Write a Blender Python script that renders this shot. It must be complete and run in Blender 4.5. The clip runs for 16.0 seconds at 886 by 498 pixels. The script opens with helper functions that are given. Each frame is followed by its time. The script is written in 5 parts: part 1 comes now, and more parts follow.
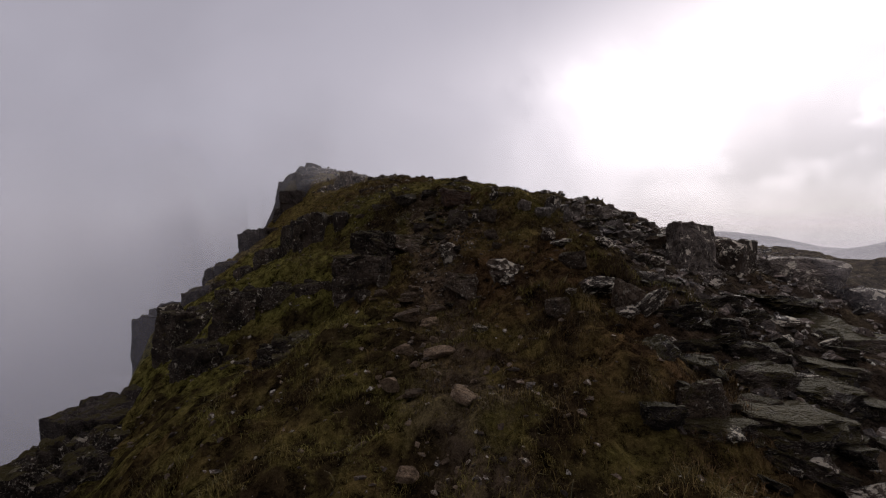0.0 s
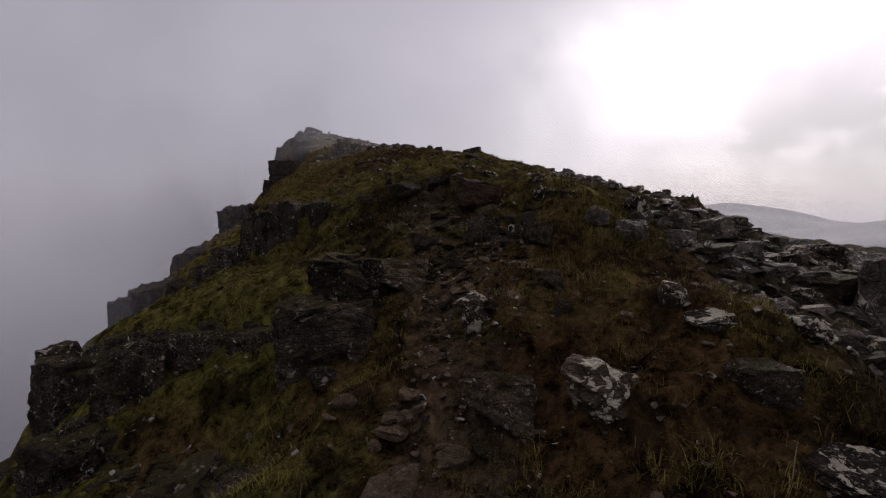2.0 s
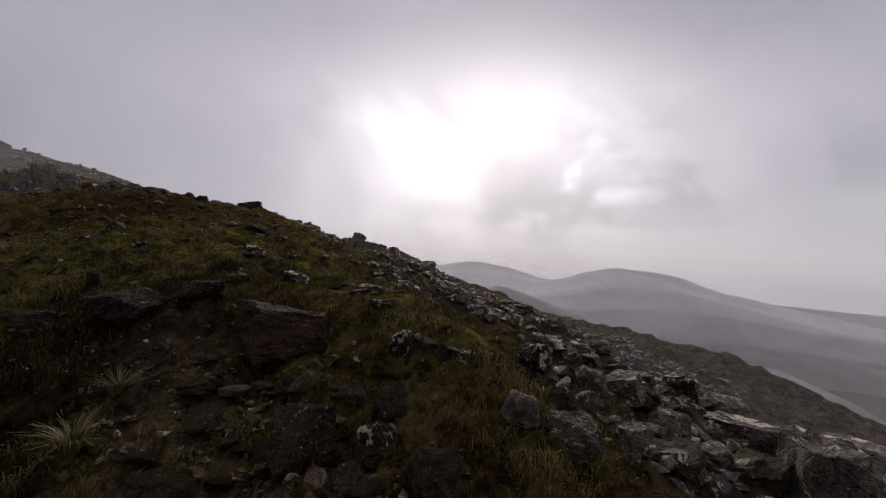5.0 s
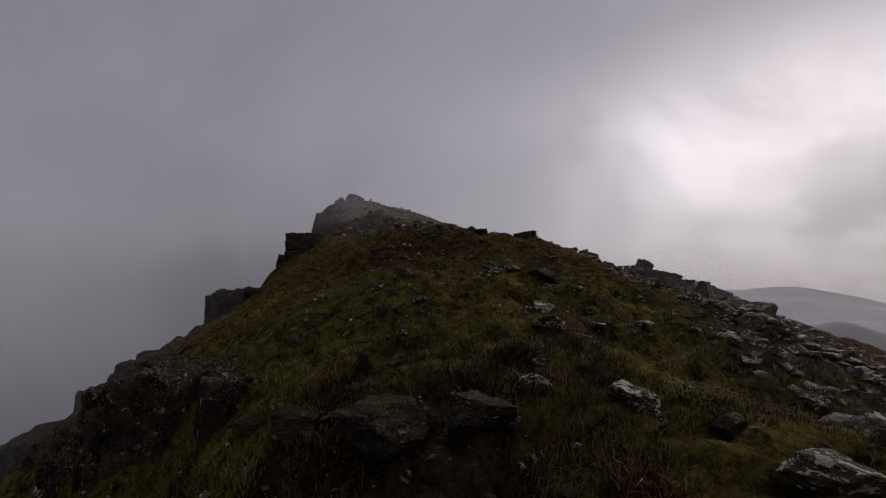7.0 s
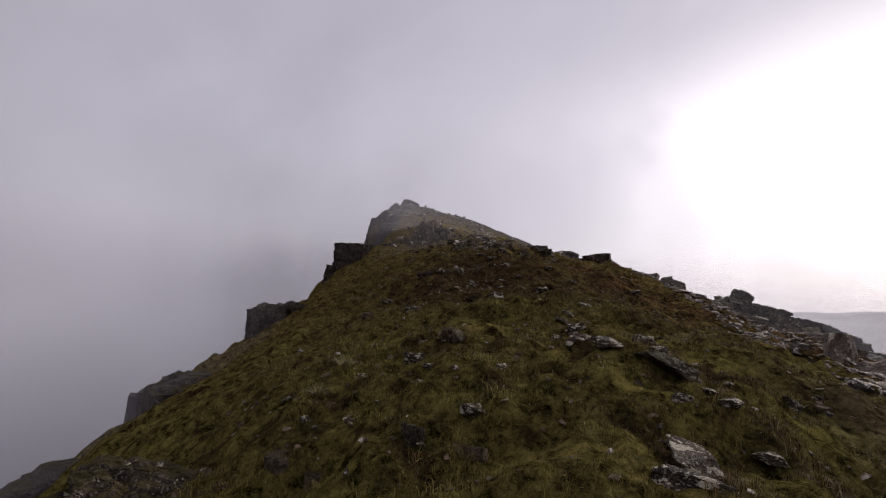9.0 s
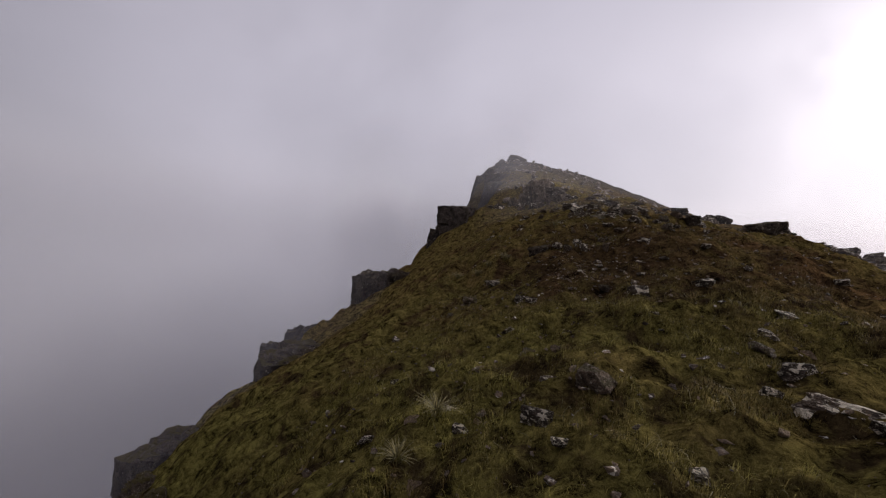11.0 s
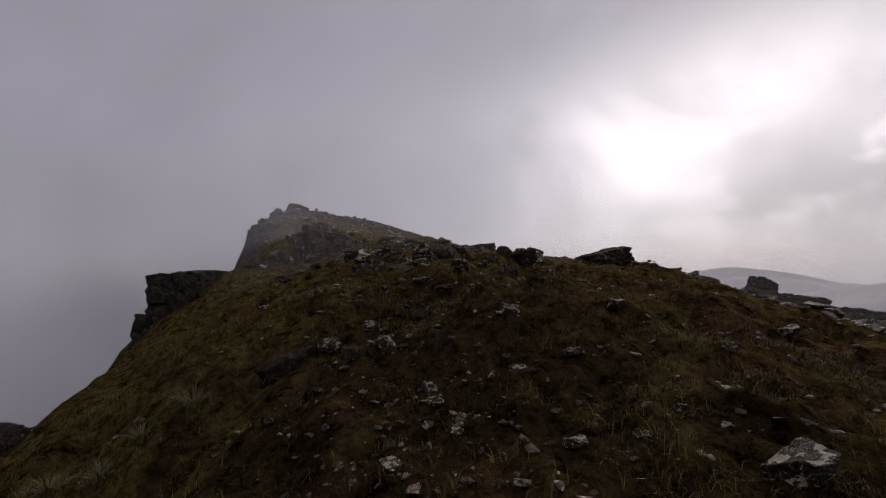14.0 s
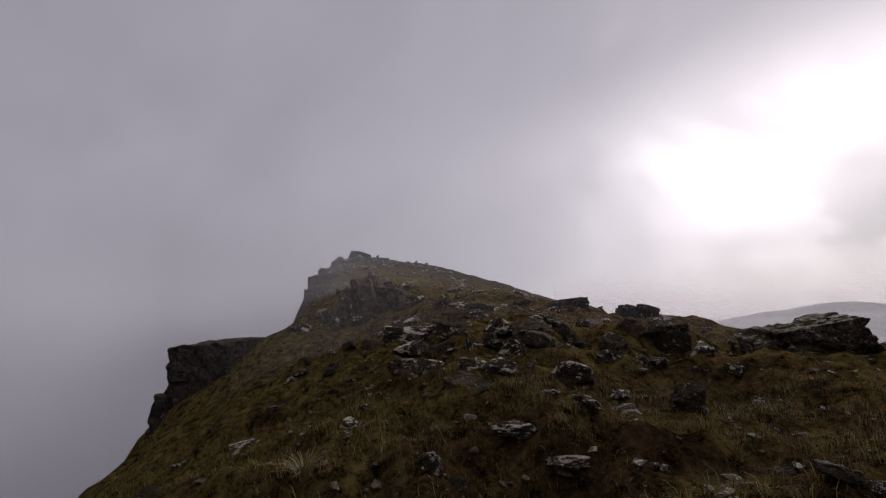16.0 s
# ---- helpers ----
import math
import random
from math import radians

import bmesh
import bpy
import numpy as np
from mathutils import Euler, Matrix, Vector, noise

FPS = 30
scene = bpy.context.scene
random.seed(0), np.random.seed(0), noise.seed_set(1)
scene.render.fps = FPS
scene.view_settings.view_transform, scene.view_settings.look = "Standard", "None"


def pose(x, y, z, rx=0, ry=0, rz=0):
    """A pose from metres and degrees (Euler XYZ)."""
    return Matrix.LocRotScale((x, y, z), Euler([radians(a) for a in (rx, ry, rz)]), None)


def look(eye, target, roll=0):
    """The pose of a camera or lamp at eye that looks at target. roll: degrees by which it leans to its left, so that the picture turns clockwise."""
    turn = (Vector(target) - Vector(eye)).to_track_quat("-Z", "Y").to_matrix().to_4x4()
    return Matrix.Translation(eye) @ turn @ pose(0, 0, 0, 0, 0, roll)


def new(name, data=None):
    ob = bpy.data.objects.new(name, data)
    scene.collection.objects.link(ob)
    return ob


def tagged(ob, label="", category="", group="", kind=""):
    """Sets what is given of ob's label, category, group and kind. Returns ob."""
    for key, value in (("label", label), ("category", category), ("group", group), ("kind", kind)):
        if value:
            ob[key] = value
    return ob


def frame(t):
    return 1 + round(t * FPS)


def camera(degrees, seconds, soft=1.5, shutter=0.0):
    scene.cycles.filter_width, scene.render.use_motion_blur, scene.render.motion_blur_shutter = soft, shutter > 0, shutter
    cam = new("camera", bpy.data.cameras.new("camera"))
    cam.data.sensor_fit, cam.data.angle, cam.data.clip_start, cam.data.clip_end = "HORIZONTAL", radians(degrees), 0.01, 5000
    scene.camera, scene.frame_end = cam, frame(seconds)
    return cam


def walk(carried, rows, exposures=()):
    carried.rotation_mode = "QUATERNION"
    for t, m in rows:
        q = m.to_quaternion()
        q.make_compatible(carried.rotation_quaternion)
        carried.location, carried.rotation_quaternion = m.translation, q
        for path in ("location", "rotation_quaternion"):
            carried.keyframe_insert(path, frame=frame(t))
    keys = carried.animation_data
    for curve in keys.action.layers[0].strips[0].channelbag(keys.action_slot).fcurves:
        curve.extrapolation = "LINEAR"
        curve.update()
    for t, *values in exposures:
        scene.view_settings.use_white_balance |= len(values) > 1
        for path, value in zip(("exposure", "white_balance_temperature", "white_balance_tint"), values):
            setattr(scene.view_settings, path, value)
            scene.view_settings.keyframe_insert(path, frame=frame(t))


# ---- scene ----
cam = camera(95.0, 16.0, soft=1.15)

PATH = [
    (0, (-0.067, 0.284, 1.647), (-0.005, 2.282, 1.577), -1.2),
    (0.5, (-0.017, 1.245, 1.944), (0.021, 3.237, 2.115), 0.4),
    (1, (-0.125, 2.124, 2.152), (-0.104, 4.118, 2.303), 1.9),
    (1.5, (-0.095, 3.021, 2.299), (-0.146, 5.003, 2.037), -3.2),
    (2, (-0.108, 3.553, 2.386), (-0.077, 5.54, 2.156), -0.3),
    (2.5, (-0.024, 4.039, 2.506), (-0.015, 6.038, 2.444), 0.2),
    (3, (-0.044, 4.427, 2.701), (-0.105, 6.426, 2.741), 0.7),
    (3.5, (-0.179, 4.859, 2.822), (-0.314, 6.851, 2.712), 3.0),
    (4, (-0.348, 5.491, 2.923), (-0.297, 7.488, 2.814), 3.5),
    (4.5, (-0.157, 5.932, 3.178), (0.48, 7.827, 3.224), 2.4),
    (4.7, (-0.145, 6.039, 3.195), (0.717, 7.843, 3.239), 2.3),
    (5.2, (-0.139, 6.613, 3.291), (0.979, 8.271, 3.344), 2.6),
    (5.7, (-0.133, 7.187, 3.388), (1.152, 8.719, 3.451), 2.7),
    (6.2, (-0.127, 7.761, 3.484), (1.157, 9.292, 3.575), 2.8),
    (6.5, (-0.124, 8.106, 3.542), (1.064, 9.71, 3.675), 3.0),
    (6.6, (-0.122, 8.22, 3.561), (0.949, 9.902, 3.715), 3.0),
    (6.7, (-0.121, 8.335, 3.581), (0.737, 10.134, 3.748), 3.0),
    (6.8, (-0.12, 8.45, 3.6), (0.436, 10.364, 3.767), 3.0),
    (6.9, (-0.125, 8.615, 3.66), (0.063, 10.602, 3.793), 2.8),
    (7, (-0.13, 8.78, 3.72), (-0.303, 10.771, 3.807), 2.8),
    (7.1, (-0.144, 8.88, 3.762), (-0.695, 10.801, 3.853), 2.6),
    (7.2, (-0.158, 8.98, 3.804), (-1.04, 10.772, 3.902), 2.6),
    (7.3, (-0.172, 9.08, 3.846), (-1.26, 10.755, 3.94), 2.5),
    (7.4, (-0.186, 9.18, 3.888), (-1.383, 10.78, 3.965), 2.3),
    (7.5, (-0.2, 9.28, 3.93), (-1.427, 10.858, 3.993), 1.5),
    (8, (-0.297, 9.712, 4.128), (-0.869, 11.629, 4.103), 2.0),
    (8.5, (-0.344, 10.183, 4.043), (-0.767, 12.12, 3.783), 5.3),
    (9, (-0.471, 10.732, 4.452), (-0.907, 12.682, 4.541), 5.3),
    (9.5, (-0.565, 11.285, 4.289), (-1.052, 13.212, 4.071), 1.8),
    (9.7, (-0.665, 11.566, 4.368), (-1.45, 13.391, 4.137), 1.2),
    (11.8, (-1.351, 13.896, 4.961), (-2.22, 15.696, 4.885), 7.3),
    (12, (-1.394, 14.617, 4.898), (-2.037, 16.511, 4.946), 6.5),
    (12.5, (-1.504, 15.739, 4.908), (-1.838, 17.685, 5.229), 0.2),
    (13, (-1.782, 16.558, 4.934), (-1.941, 18.515, 5.312), -2.4),
    (13.5, (-1.887, 17.545, 4.996), (-1.913, 19.544, 5.058), -3.2),
    (14, (-2.028, 18.534, 5.131), (-1.993, 20.531, 5.243), -1.5),
    (14.5, (-2.134, 19.404, 5.29), (-2.002, 21.399, 5.316), -0.5),
    (15, (-2.053, 20.102, 5.452), (-1.935, 22.098, 5.491), -3.2),
    (15.5, (-2.115, 20.913, 5.561), (-2.178, 22.906, 5.718), -4.0),
    (16, (-2.268, 21.638, 5.848), (-2.534, 23.594, 6.17), -2.5),
]
EXPOSURE = [(0.0, 0.25), (1.0, 0.0), (2.0, 0.22), (4.0, 0.22), (4.7, 0.15), (6.8, -0.52), (7.2, -0.30), (7.6, -0.05), (8.0, 0.1), (9.0, 0.50), (9.7, 0.40), (11.8, 0.70), (12.3, 0.45), (12.6, 0.30), (13.0, 0.12), (14.0, -0.12), (15.0, -0.10), (15.5, 0.0), (16.0, 0.06)]
walk(cam, [(t, look(eye, target, roll)) for t, eye, target, roll in PATH], [(t, stops, 6500, 12.5) for t, stops in EXPOSURE])

# ---------------------------------------------------------------- sky and sun
SUN_BEARING, SUN_HEIGHT = 37.0, 22.0      # degrees east of the ridge's heading (+y), and up


def node(tree, kind, **inputs):
    n = tree.nodes.new(kind)
    for key, value in inputs.items():
        n.inputs[key.replace("_", " ")].default_value = value
    return n


def math_node(tree, op, a, b=None, c=None, clamp=False):
    n = tree.nodes.new("ShaderNodeMath")
    n.operation, n.use_clamp = op, clamp
    for k, v in enumerate((a, b, c)):
        if v is None:
            continue
        if isinstance(v, (int, float)):
            n.inputs[k].default_value = v
        else:
            tree.links.new(v, n.inputs[k])
    return n.outputs[0]


def ramp(tree, fac, *stops, ease="LINEAR"):
    n = tree.nodes.new("ShaderNodeValToRGB")
    n.color_ramp.interpolation = ease
    e = n.color_ramp.elements
    while len(e) < len(stops):
        e.new(0.5)
    for k, (at, col) in enumerate(stops):
        e[k].position = at
        e[k].color = (*col, 1) if isinstance(col, tuple) else (col, col, col, 1)
    tree.links.new(fac, n.inputs[0])
    return n.outputs[0]


def mix(tree, fac, a, b, kind="MIX"):
    n = tree.nodes.new("ShaderNodeMix")
    n.data_type, n.blend_type = "RGBA", kind
    for sock, v in ((n.inputs[0], fac), (n.inputs[6], a), (n.inputs[7], b)):
        if isinstance(v, (int, float)):
            sock.default_value = v
        elif isinstance(v, tuple):
            sock.default_value = (*v, 1)
        else:
            tree.links.new(v, sock)
    return n.outputs[2]


def noise_tex(tree, vec, scale, detail=4, rough=0.55, distort=0.0):
    n = tree.nodes.new("ShaderNodeTexNoise")
    n.inputs["Scale"].default_value, n.inputs["Detail"].default_value = scale, detail
    n.inputs["Roughness"].default_value, n.inputs["Distortion"].default_value = rough, distort
    if vec is not None:
        tree.links.new(vec, n.inputs["Vector"])
    return n.outputs[0]


def build_sky():
    world = bpy.data.worlds.new("overcast_sky")
    scene.world = world
    world.use_nodes = True
    t = world.node_tree
    t.nodes.clear()
    sky = t.nodes.new("ShaderNodeTexSky")
    sky.sky_type, sky.sun_disc = "NISHITA", False
    sky.sun_elevation, sky.sun_rotation = radians(SUN_HEIGHT), radians(SUN_BEARING)
    blue = t.nodes.new("ShaderNodeVectorMath")
    blue.operation = "SCALE"
    blue.inputs[3].default_value = 0.10
    t.links.new(sky.outputs[0], blue.inputs[0])
    at = t.nodes.new("ShaderNodeTexCoord").outputs["Generated"]
    parts = t.nodes.new("ShaderNodeSeparateXYZ")
    t.links.new(at, parts.inputs[0])
    x, y, z = parts.outputs
    # nearness to the thin bright part of the cloud, around the hidden sun
    sun = Vector((math.sin(radians(38)) * math.cos(radians(14)), math.cos(radians(38)) * math.cos(radians(14)), math.sin(radians(14))))
    dot = t.nodes.new("ShaderNodeVectorMath")
    dot.operation = "DOT_PRODUCT"
    dot.inputs[1].default_value = sun
    t.links.new(at, dot.inputs[0])
    soft = noise_tex(t, at, 2.6, 6, 0.55, 0.5)
    near = math_node(t, "ADD", dot.outputs["Value"], math_node(t, "MULTIPLY", math_node(t, "SUBTRACT", soft, 0.5), 0.22))
    glow = ramp(t, near, (0.40, 0.0), (0.66, 0.05), (0.80, 0.12), (0.89, 0.25), (0.95, 0.54), (0.99, 1.0), ease="B_SPLINE")
    grey = mix(t, ramp(t, noise_tex(t, at, 1.6, 4, 0.5, 0.3), (0.35, 0.0), (0.65, 1.0)), (0.298, 0.287, 0.330), (0.364, 0.350, 0.402))
    # the cloud grows thicker away from the hidden sun, behind and overhead
    thick = ramp(t, math_node(t, "ADD", math_node(t, "MULTIPLY", dot.outputs["Value"], 0.5), 0.5), (0.06, 0.12), (0.22, 0.55), (0.58, 1.0), ease="EASE")
    grey = mix(t, 1.0, grey, thick, "MULTIPLY")
    # the cloud that fills the drop lies in the mountain's shade
    deep = ramp(t, math_node(t, "ADD", z, 0.6), (0.10, 0.35), (0.50, 0.78), (0.68, 1.0), ease="EASE")
    grey = mix(t, 1.0, grey, deep, "MULTIPLY")
    cloud = mix(t, glow, grey, (1.28, 1.20, 1.25))
    # darker cumulus low down towards the bright side
    flat = t.nodes.new("ShaderNodeMapping")
    flat.inputs["Scale"].default_value = (1.0, 1.0, 1.5)
    t.links.new(at, flat.inputs["Vector"])
    puff = ramp(t, noise_tex(t, flat.outputs[0], 5.0, 9, 0.55, 0.1), (0.43, 0.0), (0.57, 1.0), ease="EASE")
    puff = math_node(t, "ADD", math_node(t, "MULTIPLY", puff, 0.80), 0.12)
    low = ramp(t, math_node(t, "ADD", z, 0.5), (0.48, 0.95), (0.56, 1.0), (0.64, 0.9), (0.72, 0.55), (0.88, 0.0))
    east = ramp(t, x, (0.40, 0.0), (0.72, 1.0), ease="EASE")
    shade = math_node(t, "MULTIPLY", math_node(t, "MULTIPLY", puff, low), math_node(t, "MULTIPLY", east, 0.82))
    cloud = mix(t, shade, cloud, (0.37, 0.357, 0.39))
    # thicker cloud above the bright part
    lid = ramp(t, math_node(t, "ADD", z, math_node(t, "MULTIPLY", math_node(t, "SUBTRACT", soft, 0.5), 0.35)), (0.30, 0.0), (0.52, 0.7), ease="EASE")
    cloud = mix(t, lid, cloud, grey)
    # greyer layer low over the valley
    layer = math_node(t, "MULTIPLY", ramp(t, math_node(t, "ADD", z, 0.5), (0.50, 0.9), (0.60, 0.75), (0.70, 0.0), ease="EASE"), ramp(t, x, (0.18, 0.0), (0.50, 1.0), ease="EASE"))
    layer = math_node(t, "MULTIPLY", layer, ramp(t, noise_tex(t, flat.outputs[0], 2.4, 5, 0.5, 0.2), (0.35, 0.45), (0.60, 1.0)))
    cloud = mix(t, layer, cloud, (0.56, 0.54, 0.57))
    # a paler band of thin cloud above the far hills
    band = math_node(t, "MULTIPLY", ramp(t, math_node(t, "ADD", z, 0.5), (0.47, 0.0), (0.50, 0.8), (0.55, 0.5), (0.60, 0.0)), east)
    cloud = mix(t, math_node(t, "MULTIPLY", band, 0.6), cloud, (0.62, 0.60, 0.62))
    # an overcast sky is brightest overhead
    cloud = mix(t, 1.0, cloud, ramp(t, z, (0.66, 1.0), (0.95, 2.0), ease="EASE"), "MULTIPLY")
    # the cloud covers nearly all of the blue
    colour = mix(t, 0.97, blue.outputs[0], cloud)
    back = t.nodes.new("ShaderNodeBackground")
    t.links.new(colour, back.inputs[0])
    back.inputs[1].default_value = 1.0
    out = t.nodes.new("ShaderNodeOutputWorld")
    t.links.new(back.outputs[0], out.inputs[0])


build_sky()
sun_data = bpy.data.lights.new("sun", "SUN")
sun_data.energy, sun_data.angle, sun_data.color = 1.5, radians(10), (1.0, 0.96, 0.90)
sun = new("sun", sun_data)
sb, se = radians(SUN_BEARING), radians(SUN_HEIGHT)
sun_way = Vector((math.sin(sb) * math.cos(se), math.cos(sb) * math.cos(se), math.sin(se)))
sun.matrix_basis = look(sun_way * 50, (0, 0, 0))


# ---------------------------------------------------------------- materials
def material(name):
    m = bpy.data.materials.new(name)
    m.use_nodes = True
    t = m.node_tree
    bsdf = t.nodes["Principled BSDF"]
    return m, t, bsdf


def coords(t, which="Object"):
    return t.nodes.new("ShaderNodeTexCoord").outputs[which]


def bump(t, bsdf, height, strength, distance):
    b = t.nodes.new("ShaderNodeBump")
    b.inputs["Strength"].default_value, b.inputs["Distance"].default_value = strength, distance
    t.links.new(height, b.inputs["Height"])
    t.links.new(b.outputs[0], bsdf.inputs["Normal"])


def turf_material():
    m, t, bsdf = material("mountain_turf")
    at = coords(t)
    across = t.nodes.new("ShaderNodeSeparateXYZ")
    t.links.new(at, across.inputs[0])
    lean = math_node(t, "MULTIPLY", math_node(t, "ADD", across.outputs[0], 0.4), -0.02)
    lean = math_node(t, "MINIMUM", math_node(t, "MAXIMUM", lean, -0.13), 0.16)
    big = math_node(t, "ADD", noise_tex(t, at, 0.33, 5, 0.6, 0.6), lean)
    mid = noise_tex(t, at, 1.7, 5, 0.65, 0.4)
    clump = noise_tex(t, at, 5.5, 4, 0.6, 0.5)
    fine = noise_tex(t, at, 17, 6, 0.75, 0.6)
    thread = noise_tex(t, at, 75, 3, 0.7, 1.5)
    # near-black low end of tone stands in for shade between the grass clumps
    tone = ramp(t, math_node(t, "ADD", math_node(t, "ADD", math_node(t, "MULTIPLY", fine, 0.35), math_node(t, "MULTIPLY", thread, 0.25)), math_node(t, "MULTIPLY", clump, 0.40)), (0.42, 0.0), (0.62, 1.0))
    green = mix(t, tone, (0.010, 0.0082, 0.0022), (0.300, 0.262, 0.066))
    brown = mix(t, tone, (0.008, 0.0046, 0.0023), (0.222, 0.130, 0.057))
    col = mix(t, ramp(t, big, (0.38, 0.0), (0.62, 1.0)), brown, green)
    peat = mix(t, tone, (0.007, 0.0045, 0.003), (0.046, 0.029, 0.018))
    grade = t.nodes.new("ShaderNodeSeparateXYZ")
    t.links.new(at, grade.inputs[0])
    # middle slope: greener turf, its colour also lifted in place of thin haze
    col = mix(t, math_node(t, "MULTIPLY", ramp(t, math_node(t, "DIVIDE", grade.outputs[1], 30.0), (0.24, 0.0), (0.36, 1.0), (0.62, 1.0), (0.76, 0.0)), 0.55), col, mix(t, tone, (0.014, 0.0118, 0.0036), (0.285, 0.250, 0.068)))
    # lower ridge: more peat, with the dim foreground of the view painted in
    heath_dimmed = math_node(t, "SUBTRACT", mid, ramp(t, math_node(t, "DIVIDE", grade.outputs[1], 30.0), (0.18, 0.07), (0.32, 0.0)))
    col = mix(t, ramp(t, heath_dimmed, (0.38, 0.85), (0.50, 0.0)), col, peat)
    bare = t.nodes.new("ShaderNodeVectorMath")
    bare.operation = "DISTANCE"
    bare.inputs[1].default_value = (-1.7, 22.2, 4.2)
    t.links.new(at, bare.inputs[0])
    worn = ramp(t, math_node(t, "ADD", math_node(t, "MULTIPLY", bare.outputs["Value"], 0.16), math_node(t, "SUBTRACT", mid, 0.5)), (0.25, 0.85), (0.62, 0.0))
    col = mix(t, worn, col, peat)
    # black shade of the hollow below the rock step, painted in peat colour
    hollow_shade = t.nodes.new("ShaderNodeVectorMath")
    hollow_shade.operation = "DISTANCE"
    hollow_shade.inputs[1].default_value = (-0.7, 11.3, 2.4)
    t.links.new(at, hollow_shade.inputs[0])
    col = mix(t, ramp(t, math_node(t, "ADD", math_node(t, "MULTIPLY", hollow_shade.outputs["Value"], 0.25), math_node(t, "SUBTRACT", mid, 0.5)), (0.25, 0.9), (0.50, 0.0)), col, peat)
    lie = t.nodes.new("ShaderNodeSeparateXYZ")
    t.links.new(at, lie.inputs[0])
    col = mix(t, ramp(t, math_node(t, "ADD", math_node(t, "DIVIDE", lie.outputs[1], 30.0), math_node(t, "SUBTRACT", big, 0.5)), (0.60, 0.0), (0.90, 0.50)), col, brown)
    # trodden line up the lower ridge, and a scar of red-brown earth beside it
    parts = t.nodes.new("ShaderNodeSeparateXYZ")
    t.links.new(at, parts.inputs[0])
    x, y = parts.outputs[0], parts.outputs[1]
    wander = math_node(t, "MULTIPLY", math_node(t, "SUBTRACT", mid, 0.5), 1.6)
    aside = math_node(t, "ABSOLUTE", math_node(t, "ADD", math_node(t, "ADD", x, math_node(t, "MULTIPLY", y, 0.055)), math_node(t, "SUBTRACT", wander, 0.35)))
    trod = math_node(t, "MULTIPLY", ramp(t, aside, (0.22, 1.0), (0.48, 0.0)), ramp(t, math_node(t, "DIVIDE", y, 30.0), (0.33, 1.0), (0.42, 0.0)))
    soil = mix(t, tone, (0.030, 0.020, 0.013), (0.30, 0.215, 0.145))
    col = mix(t, math_node(t, "MULTIPLY", trod, 0.5), col, soil)
    far = t.nodes.new("ShaderNodeVectorMath")
    far.operation = "DISTANCE"
    far.inputs[1].default_value = (0.85, 10.6, 2.5)
    t.links.new(at, far.inputs[0])
    scar = ramp(t, math_node(t, "ADD", far.outputs["Value"], wander), (0.35, 1.0), (0.55, 0.0))
    col = mix(t, scar, col, mix(t, tone, (0.030, 0.012, 0.006), (0.110, 0.048, 0.024)))
    # dark stony earth between the boulders of the field
    stony = math_node(t, "MULTIPLY", ramp(t, math_node(t, "ADD", math_node(t, "DIVIDE", math_node(t, "ADD", x, wander), 10.0), 0.0), (0.22, 0.0), (0.32, 1.0)), ramp(t, math_node(t, "DIVIDE", y, 30.0), (0.50, 1.0), (0.62, 0.0)))
    col = mix(t, math_node(t, "MULTIPLY", stony, 0.7), col, mix(t, tone, (0.014, 0.011, 0.008), (0.170, 0.132, 0.098)))
    # bare grey rock and scree towards the summit
    crown = ramp(t, math_node(t, "DIVIDE", y, 100.0), (0.46, 0.0), (0.64, 0.85))
    col = mix(t, crown, col, mix(t, tone, (0.018, 0.016, 0.015), (0.105, 0.095, 0.088)))
    t.links.new(col, bsdf.inputs["Base Color"])
    bsdf.inputs["Roughness"].default_value = 0.9
    bsdf.inputs["Specular IOR Level"].default_value = 0.0
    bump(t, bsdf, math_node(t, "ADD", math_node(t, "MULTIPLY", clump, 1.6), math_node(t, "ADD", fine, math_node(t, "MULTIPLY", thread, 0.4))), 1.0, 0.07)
    return m


